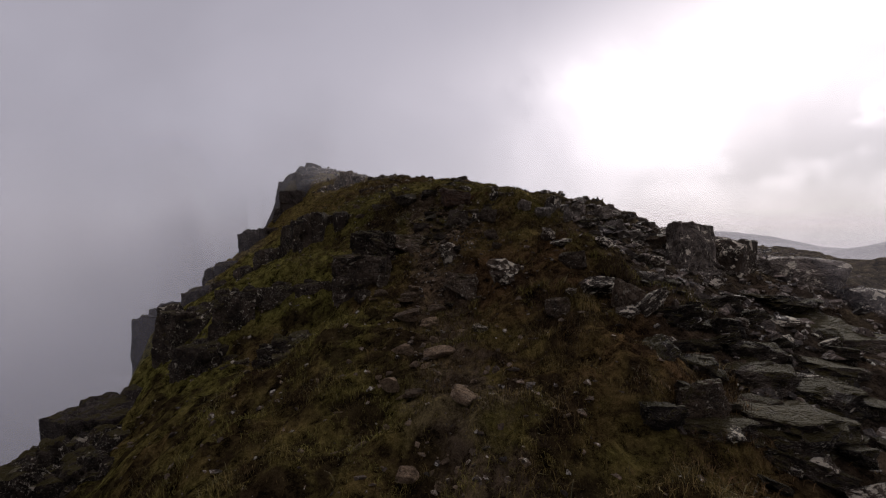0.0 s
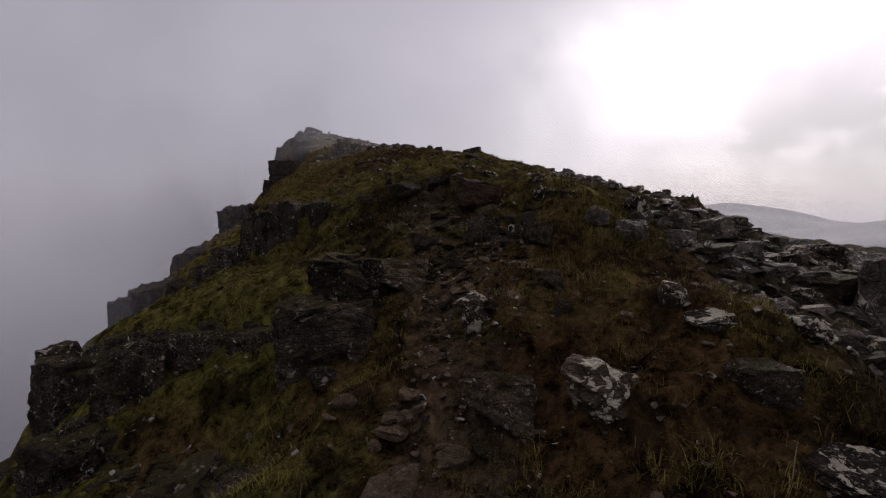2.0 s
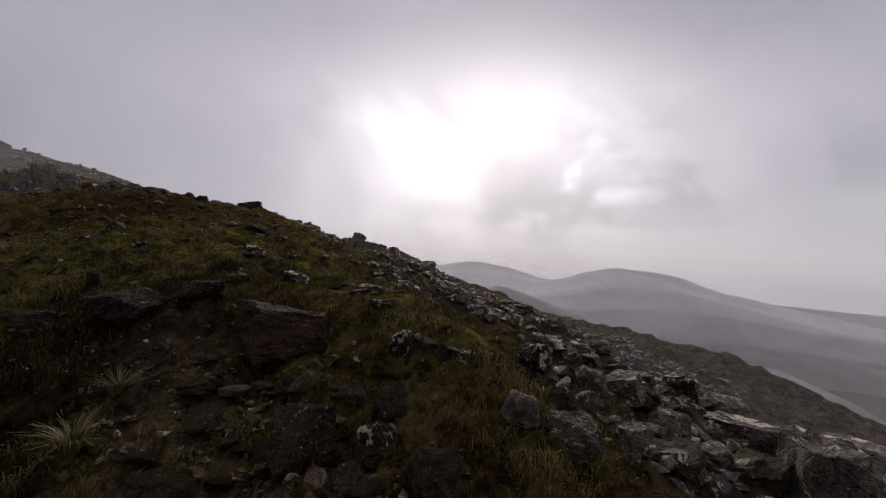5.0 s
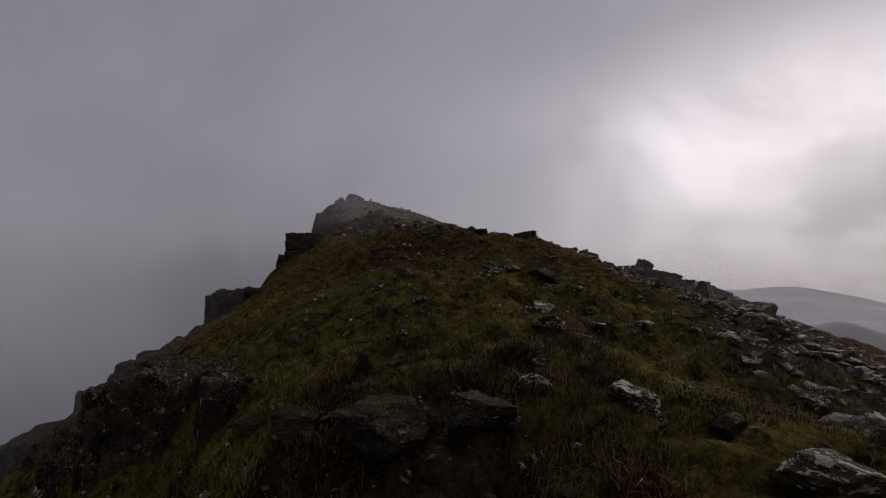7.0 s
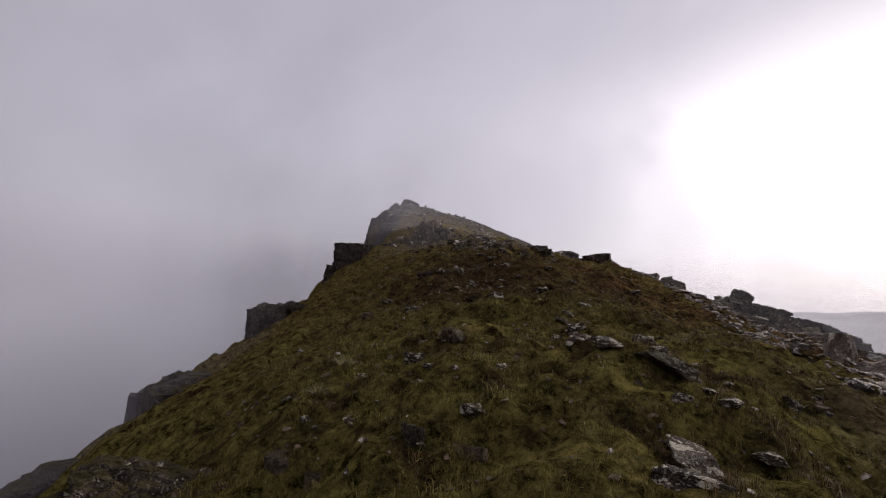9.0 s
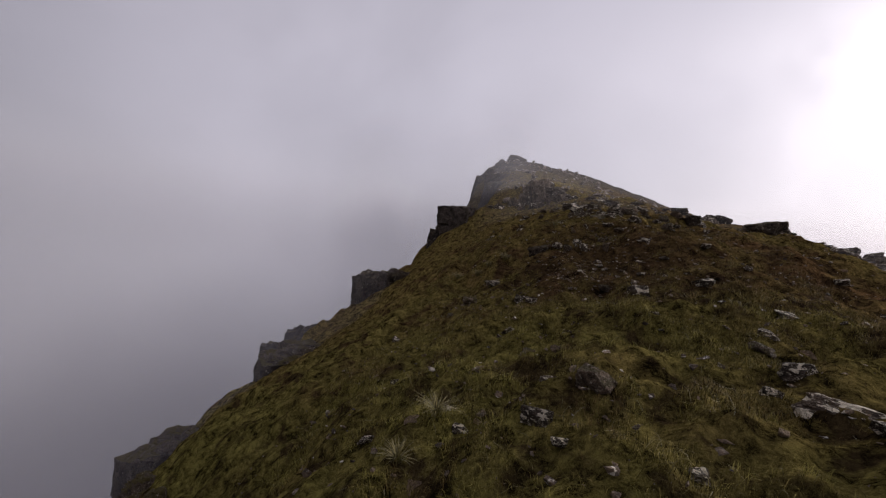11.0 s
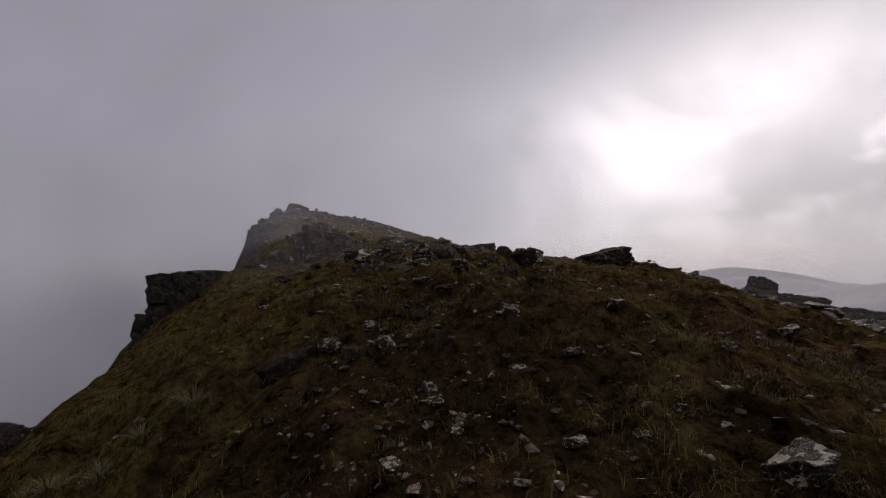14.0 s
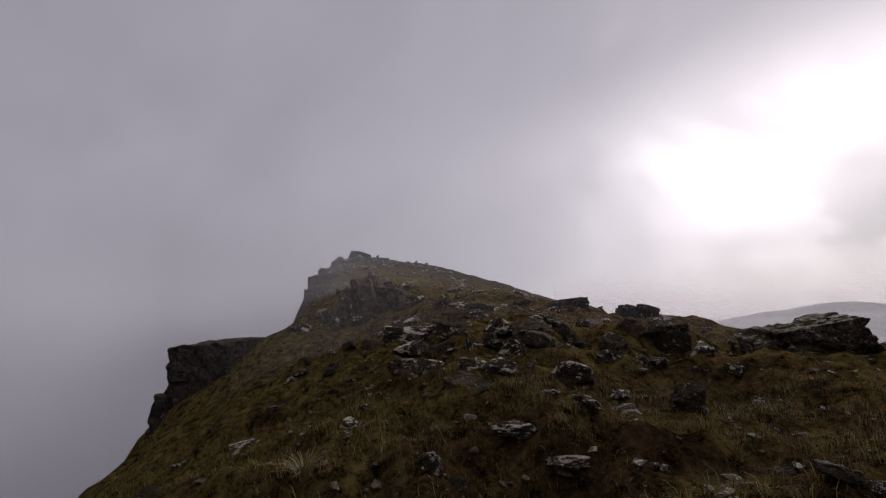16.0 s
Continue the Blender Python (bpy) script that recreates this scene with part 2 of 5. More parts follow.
def rock_material(name="lichened_rock", dark=(0.036, 0.0225, 0.013), pale=(0.165, 0.111, 0.070), lichen=0.62, spot=9.0, rim=0.60, mossy=0.95, bare=0.74):
    m, t, bsdf = material(name)
    at = coords(t)
    rnd = t.nodes.new("ShaderNodeObjectInfo").outputs["Random"]
    shift = t.nodes.new("ShaderNodeVectorMath")
    shift.operation = "ADD"
    t.links.new(at, shift.inputs[0])
    comb = t.nodes.new("ShaderNodeCombineXYZ")
    t.links.new(math_node(t, "MULTIPLY", rnd, 37.0), comb.inputs[0])
    t.links.new(comb.outputs[0], shift.inputs[1])
    at = shift.outputs[0]
    a = noise_tex(t, at, 3.0, 6, 0.65, 0.5)
    b = noise_tex(t, at, 22, 5, 0.7)
    base = mix(t, ramp(t, a, (0.35, 0.0), (0.68, 1.0)), dark, pale)
    base = mix(t, 0.42, base, mix(t, ramp(t, b, (0.35, 0.0), (0.65, 1.0)), (0.08, 0.07, 0.06), (0.80, 0.74, 0.66)), "OVERLAY")
    base = mix(t, 1.0, base, ramp(t, math_node(t, "FRACT", math_node(t, "MULTIPLY", rnd, 7.31)), (0.0, 0.55), (1.0, 1.45)), "MULTIPLY")
    # small pits of the rock, their shade put into the colour as near-black
    pit_shade = ramp(t, noise_tex(t, at, 13, 4, 0.7, 0.3), (0.36, 0.75), (0.46, 0.0))
    base = mix(t, pit_shade, base, (0.012, 0.009, 0.007))
    # pale crusts of lichen, in blotches with ragged rims
    blot = noise_tex(t, at, spot, 5, 0.62, 0.6)
    crust = ramp(t, blot, (rim - 0.015, 0.0), (rim + 0.015, 1.0))
    fleck = ramp(t, noise_tex(t, at, spot * 4.5, 3, 0.6), (0.57, 0.0), (0.61, 1.0))
    fleck = math_node(t, "MULTIPLY", fleck, ramp(t, noise_tex(t, at, 1.7, 3, 0.6), (0.40, 0.0), (0.60, 0.5)))
    crust = math_node(t, "MAXIMUM", crust, fleck)
    facing = t.nodes.new("ShaderNodeSeparateXYZ")
    t.links.new(t.nodes.new("ShaderNodeNewGeometry").outputs["Normal"], facing.inputs[0])
    patch = math_node(t, "ADD", noise_tex(t, at, 2.9, 4, 0.58, 0.25), math_node(t, "MULTIPLY", facing.outputs[2], 0.09))
    bold = ramp(t, patch, (bare, 0.0), (bare + 0.012, 1.0))
    crust = math_node(t, "MAXIMUM", crust, bold)
    amount = math_node(t, "MULTIPLY", crust, math_node(t, "ADD", math_node(t, "MULTIPLY", rnd, 0.5), lichen - 0.25), clamp=True)
    col = mix(t, amount, base, mix(t, b, (0.56, 0.48, 0.35), (0.94, 0.85, 0.67)))
    # moss and turf creep over the flatter tops
    up = t.nodes.new("ShaderNodeSeparateXYZ")
    t.links.new(t.nodes.new("ShaderNodeNewGeometry").outputs["Normal"], up.inputs[0])
    creep = math_node(t, "ADD", math_node(t, "MULTIPLY", up.outputs[2], 0.55), noise_tex(t, at, 2.1, 5, 0.65, 0.4))
    moss = ramp(t, creep, (mossy, 0.0), (mossy + 0.08, 0.85))
    col = mix(t, moss, col, mix(t, b, (0.018, 0.0145, 0.004), (0.085, 0.066, 0.016)))
    t.links.new(col, bsdf.inputs["Base Color"])
    bsdf.inputs["Roughness"].default_value = 0.78
    bsdf.inputs["Specular IOR Level"].default_value = 0.12
    split = t.nodes.new("ShaderNodeTexVoronoi")
    split.feature = "DISTANCE_TO_EDGE"
    split.inputs["Scale"].default_value = 4.5
    warp = t.nodes.new("ShaderNodeMapping")
    warp.inputs["Scale"].default_value = (1.0, 1.0, 2.2)
    t.links.new(at, warp.inputs["Vector"])
    t.links.new(warp.outputs[0], split.inputs["Vector"])
    gap = ramp(t, split.outputs["Distance"], (0.0, 0.0), (0.07, 1.0))
    height = math_node(t, "ADD", math_node(t, "MULTIPLY", a, 2.2), math_node(t, "ADD", b, math_node(t, "MULTIPLY", gap, 0.5)))
    height = math_node(t, "ADD", height, math_node(t, "MULTIPLY", noise_tex(t, at, 9, 6, 0.7, 0.8), 1.4))
    bump(t, bsdf, height, 1.0, 0.045)
    return m


def blade_material(name, low, high):
    m, t, bsdf = material(name)
    isl = t.nodes.new("ShaderNodeNewGeometry").outputs["Random Per Island"]
    across = t.nodes.new("ShaderNodeSeparateXYZ")
    t.links.new(coords(t), across.inputs[0])
    lean = math_node(t, "MULTIPLY", math_node(t, "ADD", across.outputs[0], 0.4), -0.02)
    lean = math_node(t, "MINIMUM", math_node(t, "MAXIMUM", lean, -0.13), 0.16)
    patch = math_node(t, "ADD", noise_tex(t, coords(t), 0.5, 4, 0.6, 0.5), lean)
    col = mix(t, math_node(t, "POWER", isl, 1.6), low, high)
    col = mix(t, ramp(t, patch, (0.35, 0.0), (0.58, 0.9)), col, mix(t, isl, (0.018, 0.0150, 0.0032), (0.290, 0.254, 0.058)))
    lie = t.nodes.new("ShaderNodeSeparateXYZ")
    t.links.new(coords(t), lie.inputs[0])
    wide = noise_tex(t, coords(t), 0.33, 5, 0.6, 0.6)
    upper = ramp(t, math_node(t, "ADD", math_node(t, "DIVIDE", lie.outputs[1], 30.0), math_node(t, "SUBTRACT", wide, 0.5)), (0.60, 0.0), (0.90, 0.50))
    col = mix(t, upper, col, mix(t, isl, low, high))
    dry = ramp(t, noise_tex(t, coords(t), 1.7, 5, 0.65, 0.4), (0.38, 0.75), (0.50, 0.0))
    col = mix(t, dry, col, mix(t, isl, (0.016, 0.009, 0.004), (0.120, 0.070, 0.030)))
    t.links.new(col, bsdf.inputs["Base Color"])
    bsdf.inputs["Roughness"].default_value = 0.7
    bsdf.inputs["Specular IOR Level"].default_value = 0.05
    return m


def straw_material():
    m, t, bsdf = material("pale_straw")
    isl = t.nodes.new("ShaderNodeNewGeometry").outputs["Random Per Island"]
    t.links.new(mix(t, isl, (0.060, 0.052, 0.013), (0.21, 0.170, 0.052)), bsdf.inputs["Base Color"])
    bsdf.inputs["Roughness"].default_value = 0.7
    return m


def mist_material(name, level, scale, top=None, side=None, outer=None, tone=0.95):
    """Thin cloud: part of the light goes straight through, the rest is scattered. top: heights over which it thins out
    upwards; side: x of the sheet's own frame over which it thins out."""
    m, t, bsdf = material(name)
    t.nodes.remove(bsdf)
    at = coords(t)
    parts = t.nodes.new("ShaderNodeSeparateXYZ")
    t.links.new(at, parts.inputs[0])
    n = noise_tex(t, at, scale, 0.0, 0.4, 0.0)
    a = math_node(t, "MULTIPLY", ramp(t, n, (0.20, 0.75), (0.80, 1.0), ease="EASE"), level)
    wobble = math_node(t, "SUBTRACT", n, 0.5)
    for sock, ends in ((parts.outputs[2], top), (parts.outputs[0], side), (parts.outputs[0], outer)):
        if ends:
            lo, hi = ends
            f = math_node(t, "DIVIDE", math_node(t, "SUBTRACT", sock, hi), lo - hi, clamp=True)
            f = math_node(t, "MULTIPLY", f, math_node(t, "ADD", math_node(t, "MULTIPLY", wobble, 1.2), 1.0), clamp=True)
            a = math_node(t, "MULTIPLY", a, ramp(t, f, (0.0, 0.0), (1.0, 1.0), ease="EASE"))
    d, s, clear = (t.nodes.new("ShaderNodeBsdf" + k) for k in ("Diffuse", "Translucent", "Transparent"))
    for q in (d, s):
        q.inputs["Color"].default_value = (tone, tone * 0.98, tone * 1.05, 1)
    both = t.nodes.new("ShaderNodeMixShader")
    both.inputs[0].default_value = 0.5
    t.links.new(d.outputs[0], both.inputs[1])
    t.links.new(s.outputs[0], both.inputs[2])
    veil = t.nodes.new("ShaderNodeMixShader")
    t.links.new(a, veil.inputs[0])
    t.links.new(clear.outputs[0], veil.inputs[1])
    t.links.new(both.outputs[0], veil.inputs[2])
    t.links.new(veil.outputs[0], t.nodes["Material Output"].inputs["Surface"])
    return m


TURF = turf_material()
ROCK = rock_material(dark=(0.046, 0.033, 0.023), pale=(0.205, 0.150, 0.105), lichen=0.50, rim=0.63, mossy=0.90, bare=0.71)
# grey rock made paler for the hazy light on the boulder field
ROCK_FIELD = rock_material("haze_lit_boulder_rock", (0.095, 0.078, 0.066), (0.34, 0.285, 0.24), 0.75, 6.0, 0.62, 1.02, 0.66)
ROCK_PALE = rock_material("pale_lichened_rock", (0.030, 0.022, 0.016), (0.140, 0.104, 0.075), 1.0, 5.0, 0.61, 1.04, 0.61)
ROCK_CRAG = rock_material("crag_rock", (0.022, 0.018, 0.016), (0.080, 0.064, 0.054), 0.28, 8.0, 0.66, 0.97, 0.80)
ROCK_NEAR = rock_material("outcrop_rock", (0.018, 0.014, 0.011), (0.100, 0.076, 0.057), 0.55, 8.0, 0.635, 0.88, 0.72)
ROCK_TAN = rock_material("weathered_tan_rock", (0.120, 0.082, 0.051), (0.42, 0.300, 0.190), 0.35, 6.0, 0.66, 1.2, 0.80)
ROCK_TOR = rock_material("tor_rock", (0.055, 0.044, 0.034), (0.24, 0.19, 0.145), 0.5, 5.0, 0.64, 1.1, 0.74)
ROCK_RUST = rock_material("rusty_rock", (0.036, 0.021, 0.013), (0.105, 0.062, 0.038), 0.3, 6.0, 0.66, 0.98, 0.80)
BLADES = blade_material("hill_grass", (0.014, 0.0080, 0.0037), (0.218, 0.130, 0.055))
STRAW = straw_material()

# ---------------------------------------------------------------- ground form
RNG = np.random.default_rng(7)
LATTICE = RNG.random((256, 256))


def value_noise(x, y):
    xi, yi = np.floor(x).astype(int), np.floor(y).astype(int)
    fx, fy = x - xi, y - yi
    fx, fy = fx * fx * (3 - 2 * fx), fy * fy * (3 - 2 * fy)
    g = lambda a, b: LATTICE[(xi + a) & 255, (yi + b) & 255]
    return (g(0, 0) * (1 - fx) + g(1, 0) * fx) * (1 - fy) + (g(0, 1) * (1 - fx) + g(1, 1) * fx) * fy - 0.5


def fbm(x, y, octaves=4, gain=0.5):
    out, amp = 0.0, 1.0
    for k in range(octaves):
        out = out + amp * value_noise(x * 2.03**k + 17.3 * k, y * 2.03**k + 5.1 * k)
        amp *= gain
    return out


def along(y, ys, vs):
    """A smooth curve through the given values."""
    fine = np.arange(ys[0], ys[-1], 0.5)
    v = np.interp(fine, ys, vs)
    k = np.hanning(9)
    v = np.convolve(np.pad(v, 4, mode="edge"), k / k.sum(), mode="valid")
    return np.interp(y, fine, v)


def crest_x(y):
    return along(y, (-40, 0, 5, 8, 13, 20, 26, 30, 38, 50, 73, 110), (2, 1.2, 1.8, 1.9, 1.0, -0.3, -2.0, -3.2, -7.0, -12.5, -20.5, -32))


def crest_z(y):
    return along(y, (-40, -5, 0, 3, 4.9, 6.0, 7.4, 8.5, 10, 12, 16.5, 20, 22.5, 24.6, 30, 36, 45, 60, 73, 82, 110),
                 (-14, -1.6, -0.25, 0.2, 0.65, 1.35, 1.72, 2.2, 2.55, 2.95, 3.75, 4.1, 4.45, 5.1, 5.9, 6.8, 8.2, 11.2, 13.9, 13.6, 9.0))


def edge_x(y):
    return along(y, (-40, 2, 8, 12, 15, 19, 23, 28, 33, 35.5, 38.5, 42, 47, 55, 73, 110), (-5, -5.0, -6.2, -7.2, -8.4, -10.0, -10.9, -11.5, -12.2, -12.0, -9.9, -11.0, -13.2, -18.0, -24.8, -36))


SWELLS = ((0.15, 6.0, 1.0, 1.1, -0.71), (-0.4, 7.6, 0.9, 0.9, -0.39), (-2.0, 8.9, 1.2, 1.5, -0.31), (0.4, 9.0, 0.7, 0.8, -0.32),
          (-1.3, 10.9, 0.9, 0.8, -0.31), (-0.9, 15.0, 1.6, 1.3, 0.34), (-5.3, 14.9, 1.0, 1.0, -0.70), (-1.0, 22.1, 0.9, 0.8, -0.26),
          (2.4, 6.3, 0.7, 0.7, 0.30), (1.9, 27.2, 1.2, 0.6, 0.22), (-0.7, 19.8, 0.8, 0.8, -0.25), (-10.3, 33.3, 0.9, 1.2, 0.25), (-2.8, 11.4, 0.7, 0.6, -0.35), (-3.3, 7.5, 1.2, 0.5, -0.35), (-2.3, 6.9, 0.9, 0.9, -0.5), (-2.4, 7.8, 0.8, 0.6, -0.3), (4.8, 7.8, 1.6, 1.4, -0.24), (-7.0, 34.8, 2.4, 2.6, -0.85), (-5.2, 31.0, 1.8, 1.8, -0.25), (-9.7, 36.8, 1.6, 1.8, -0.4), (-9.5, 23.6, 1.3, 2.0, -0.45), (-3.4, 12.3, 0.9, 0.6, -0.75), (-2.9, 11.7, 0.7, 0.6, -0.2), (-3.6, 9.75, 1.3, 0.5, 0.22), (-3.3, 8.2, 1.4, 0.5, -0.5))


def ground(x, y, fine=True):
    x, y = np.asarray(x, float), np.asarray(y, float)
    cx, ex = crest_x(y), edge_x(y)
    near = np.clip((11 - y) / 4, 0, 1)
    left, right = np.maximum(cx - x, 0), np.maximum(x - cx, 0)
    z = crest_z(y)
    z = z - (0.11 * left + 0.033 * left**2) * (1 + 0.25 * near)
    cap = np.minimum(right, 24)
    lower = np.clip((23 - y) / 10, 0, 1)
    z = z - (0.10 + 0.078 * lower) * cap - (0.008 - 0.004 * lower) * cap**2 - 0.46 * np.minimum(np.maximum(right - 24, 0), 500)
    z = z - 0.6 * np.exp(-(((x + 10.2) / 2.4) ** 2) - ((y - 29.0) / 4.2) ** 2)
    z = z - 0.72 * np.exp(-(((x - 9.8) / 2.8) ** 2) - ((y - 17.5) / 5.5) ** 2)
    z = z - 0.55 * np.exp(-(((x - 8.6) / 2.4) ** 2) - ((y - 10.0) / 2.6) ** 2)
    z = z + 0.6 * np.exp(-(((x - 15.5) / 3.0) ** 2) - ((y - 13.0) / 3.5) ** 2)
    z = z - 0.40 * np.exp(-(((x + 7.0) / 2.2) ** 2) - ((y - 14) / 4.5) ** 2)
    z = z - 0.50 * np.exp(-(((x + 3.3) / 0.8) ** 2) - ((y - 11.7) / 0.7) ** 2)
    z = z - 0.45 * np.exp(-(((x - 7.5) / 2.0) ** 2) - ((y - 26) / 3.0) ** 2)
    # the hollow of the worn path, the bays between its rock steps, and the swellings above them
    for bx, by, wx, wy, rise in SWELLS:
        z = z + rise * np.exp(-(((x - bx) / wx) ** 2) - ((y - by) / wy) ** 2)
    # the foot of a low rock band that runs down to the misty edge
    run, off = -0.81 * (x + 4.6) + 0.58 * (y - 12.5), -0.58 * (x + 4.6) - 0.81 * (y - 12.5)
    z = z - 0.5 * np.exp(-((off / 0.75) ** 2) - ((run - 2.2) / 2.6) ** 4)
    # the cliff on the misty side
    over = np.maximum(ex - x + 1.2 * fbm(x * 0.35, y * 0.35, 3), 0)
    over = over - 0.35 * np.sin(over * 1.7)
    z = z + np.where(over > 0, 0.033 * np.maximum(left**2 - (cx - ex) ** 2, 0), 0)
    z = z - np.minimum(2.2 * over, 26) - 0.66 * np.maximum(over - 11.8, 0)
    z = z - 0.35 * np.maximum(-40 - y, 0).clip(0, 600) - 0.4 * np.maximum(y - 110, 0).clip(0, 500)
    z = np.where(x > ex, np.maximum(z, -240 + 6 * fbm(x * 0.01, y * 0.01, 3)), z)
    r = np.hypot(x, y - 12)
    z = z + 0.42 * fbm(x * 0.42 + 3, y * 0.42, 3) * np.clip(1.3 - r / 400, 0.2, 1)
    if fine:
        z = z + 0.15 * fbm(x * 1.4, y * 1.4, 3, 0.6) * np.clip(1.2 - r / 70, 0, 1)
        z = z - 0.34 * np.abs(fbm(x * 0.9 + 40, y * 1.2, 3, 0.55)) * np.clip(1.2 - r / 60, 0, 1) + 0.06
        z = z + 0.12 * fbm(x * 4.3, y * 4.3, 3, 0.65) * np.clip(1.2 - r / 30, 0, 1)
    return z


def gz(x, y):
    return float(ground(x, y))


def grid_lines(lo, hi, step, growth, far):
    mid = np.arange(lo, hi + step / 2, step)
    out = [hi]
    s = step
    while out[-1] < far:
        s *= growth
        out.append(out[-1] + s)
    back = [lo]
    s = step
    while back[-1] > -far:
        s *= growth
        back.append(back[-1] - s)
    return np.concatenate([back[:0:-1], mid, out[1:]])


def build_ground():
    xs, ys = grid_lines(-8, 8, 0.10, 1.05, 3500), grid_lines(-2, 32, 0.11, 1.045, 3500)
    gx, gy = np.meshgrid(xs, ys)
    verts = np.stack([gx, gy, ground(gx, gy)], -1).reshape(-1, 3)
    nx, ny = len(xs), len(ys)
    idx = np.arange(nx * ny).reshape(ny, nx)
    faces = np.stack([idx[:-1, :-1], idx[:-1, 1:], idx[1:, 1:], idx[1:, :-1]], -1).reshape(-1, 4)
    me = bpy.data.meshes.new("ground")
    me.from_pydata(verts, [], faces.tolist())
    me.shade_smooth()
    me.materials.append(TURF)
    tagged(new("ground", me), "steep grassy mountain ridge with peat and turf", "ground", kind="structure")


build_ground()


# ---------------------------------------------------------------- rocks
def cut_stone(seed, sx, sy, sz, cuts=9, keep=0.62, rough=0.05, detail=3, split=0, flat=0.9):
    """An angular stone: a block sliced by slanting planes, its edges worn, its faces uneven. split: bedding joints that
    step its sides in and out; flat: how far the slicing planes lean from upright."""
    r = random.Random(seed)
    bm = bmesh.new()
    bmesh.ops.create_cube(bm, size=2.0)
    for _ in range(cuts):
        n = Vector((r.gauss(0, 1), r.gauss(0, 1), r.gauss(0, flat))).normalized()
        d = r.uniform(keep, 1.12)
        got = bmesh.ops.bisect_plane(bm, geom=bm.verts[:] + bm.edges[:] + bm.faces[:], plane_co=n * d, plane_no=n, clear_outer=True)
        rim = [e for e in got["geom_cut"] if isinstance(e, bmesh.types.BMEdge)]
        if rim:
            bmesh.ops.contextual_create(bm, geom=rim)
    bmesh.ops.remove_doubles(bm, verts=bm.verts, dist=0.02)
    bmesh.ops.bevel(bm, geom=bm.edges[:], offset=0.045, segments=1, affect="EDGES", clamp_overlap=True)
    bmesh.ops.triangulate(bm, faces=bm.faces)
    for _ in range(detail):
        long = [e for e in bm.edges if e.calc_length() > 0.26]
        if long:
            bmesh.ops.subdivide_edges(bm, edges=long, cuts=1)
            bmesh.ops.triangulate(bm, faces=[f for f in bm.faces if len(f.verts) > 3])
    off = Vector((seed * 3.7, seed * 1.3, 0))
    for v in bm.verts:
        p = v.co * 1.6 + off
        v.co += v.normal * rough * (noise.noise(p) * 1.6 + noise.noise(p * 2.7) * 1.2 + noise.noise(p * 6.1) * 0.8)
    joints = [(r.uniform(-0.55, 0.6), r.uniform(-0.12, 0.12), r.uniform(-0.12, 0.12)) for _ in range(split)]
    for v in bm.verts:
        dip = 0.12 * v.co.x
        for level, dx, dy in joints:
            if v.co.z > level + dip:
                v.co.x, v.co.y = v.co.x * 0.95 + dx, v.co.y * 0.95 + dy
            nick = 0.10 * math.exp(-(((v.co.z - level - dip) / 0.06) ** 2))
            v.co.x, v.co.y = v.co.x * (1 - nick), v.co.y * (1 - nick)
        v.co = Vector((v.co.x * sx, v.co.y * sy, v.co.z * sz))
    bm.normal_update()
    return bm


def to_mesh(name, bm, mat, smooth=False):
    me = bpy.data.meshes.new(name)
    bm.to_mesh(me)
    bm.free()
    me.materials.append(mat)
    if smooth:
        me.shade_smooth()
    return me


def part(name, bm, mat, parent, label=""):
    ob = new(name, to_mesh(name, bm, mat))
    ob.parent = parent
    return tagged(ob, label)


STONES = [to_mesh("stone", cut_stone(11 + k, 0.5, 0.5, 0.5, 8 + k % 4, rough=0.06), ROCK) for k in range(10)]
STONES_PALE = [to_mesh("stone", cut_stone(41 + k, 0.5, 0.5, 0.5, 8 + k % 4, rough=0.06), ROCK_PALE) for k in range(6)]
STONES_TAN = [to_mesh("stone", cut_stone(61 + k, 0.5, 0.5, 0.5, 8 + k % 3, rough=0.05), ROCK_TAN) for k in range(4)]
BLOCKS = [to_mesh("block", cut_stone(81 + k, 0.5, 0.5, 0.5, 9 + k % 3, 0.64, 0.08, split=k % 2), ROCK) for k in range(10)]
BLOCKS_FIELD = [to_mesh("block", cut_stone(191 + k, 0.5, 0.5, 0.5, 9 + k % 3, 0.66, 0.07, split=k % 2), ROCK_FIELD) for k in range(9)]
BLOCKS_DARK = [to_mesh("block", cut_stone(181 + k, 0.5, 0.5, 0.5, 9 + k % 3, 0.64, 0.08, split=k % 2), ROCK_NEAR) for k in range(5)]
BLOCKS_PALE = [to_mesh("block", cut_stone(101 + k, 0.5, 0.5, 0.5, 9 + k % 3, 0.64, 0.08, split=k % 2), ROCK_PALE) for k in range(8)]
SLABS = [to_mesh("slab", cut_stone(121 + k, 0.5, 0.5, 0.5, 11, 0.66, 0.10, split=k % 2, flat=0.6), ROCK_NEAR) for k in range(8)]
SLABS_PALE = [to_mesh("slab", cut_stone(141 + k, 0.5, 0.5, 0.5, 11, 0.66, 0.09, flat=0.6), ROCK_PALE) for k in range(4)]
SLABS_RUST = [to_mesh("slab", cut_stone(151 + k, 0.5, 0.5, 0.5, 10, 0.70, 0.08, flat=0.6), ROCK_RUST) for k in range(2)]
DOMES = [to_mesh("dome", cut_stone(161 + k, 0.5, 0.5, 0.5, 16, 0.88, 0.05), ROCK_FIELD) for k in range(3)]
DOMES_PALE = [to_mesh("dome", cut_stone(171 + k, 0.5, 0.5, 0.5, 16, 0.88, 0.05), ROCK_PALE) for k in range(4)]
PICK = random.Random(5)


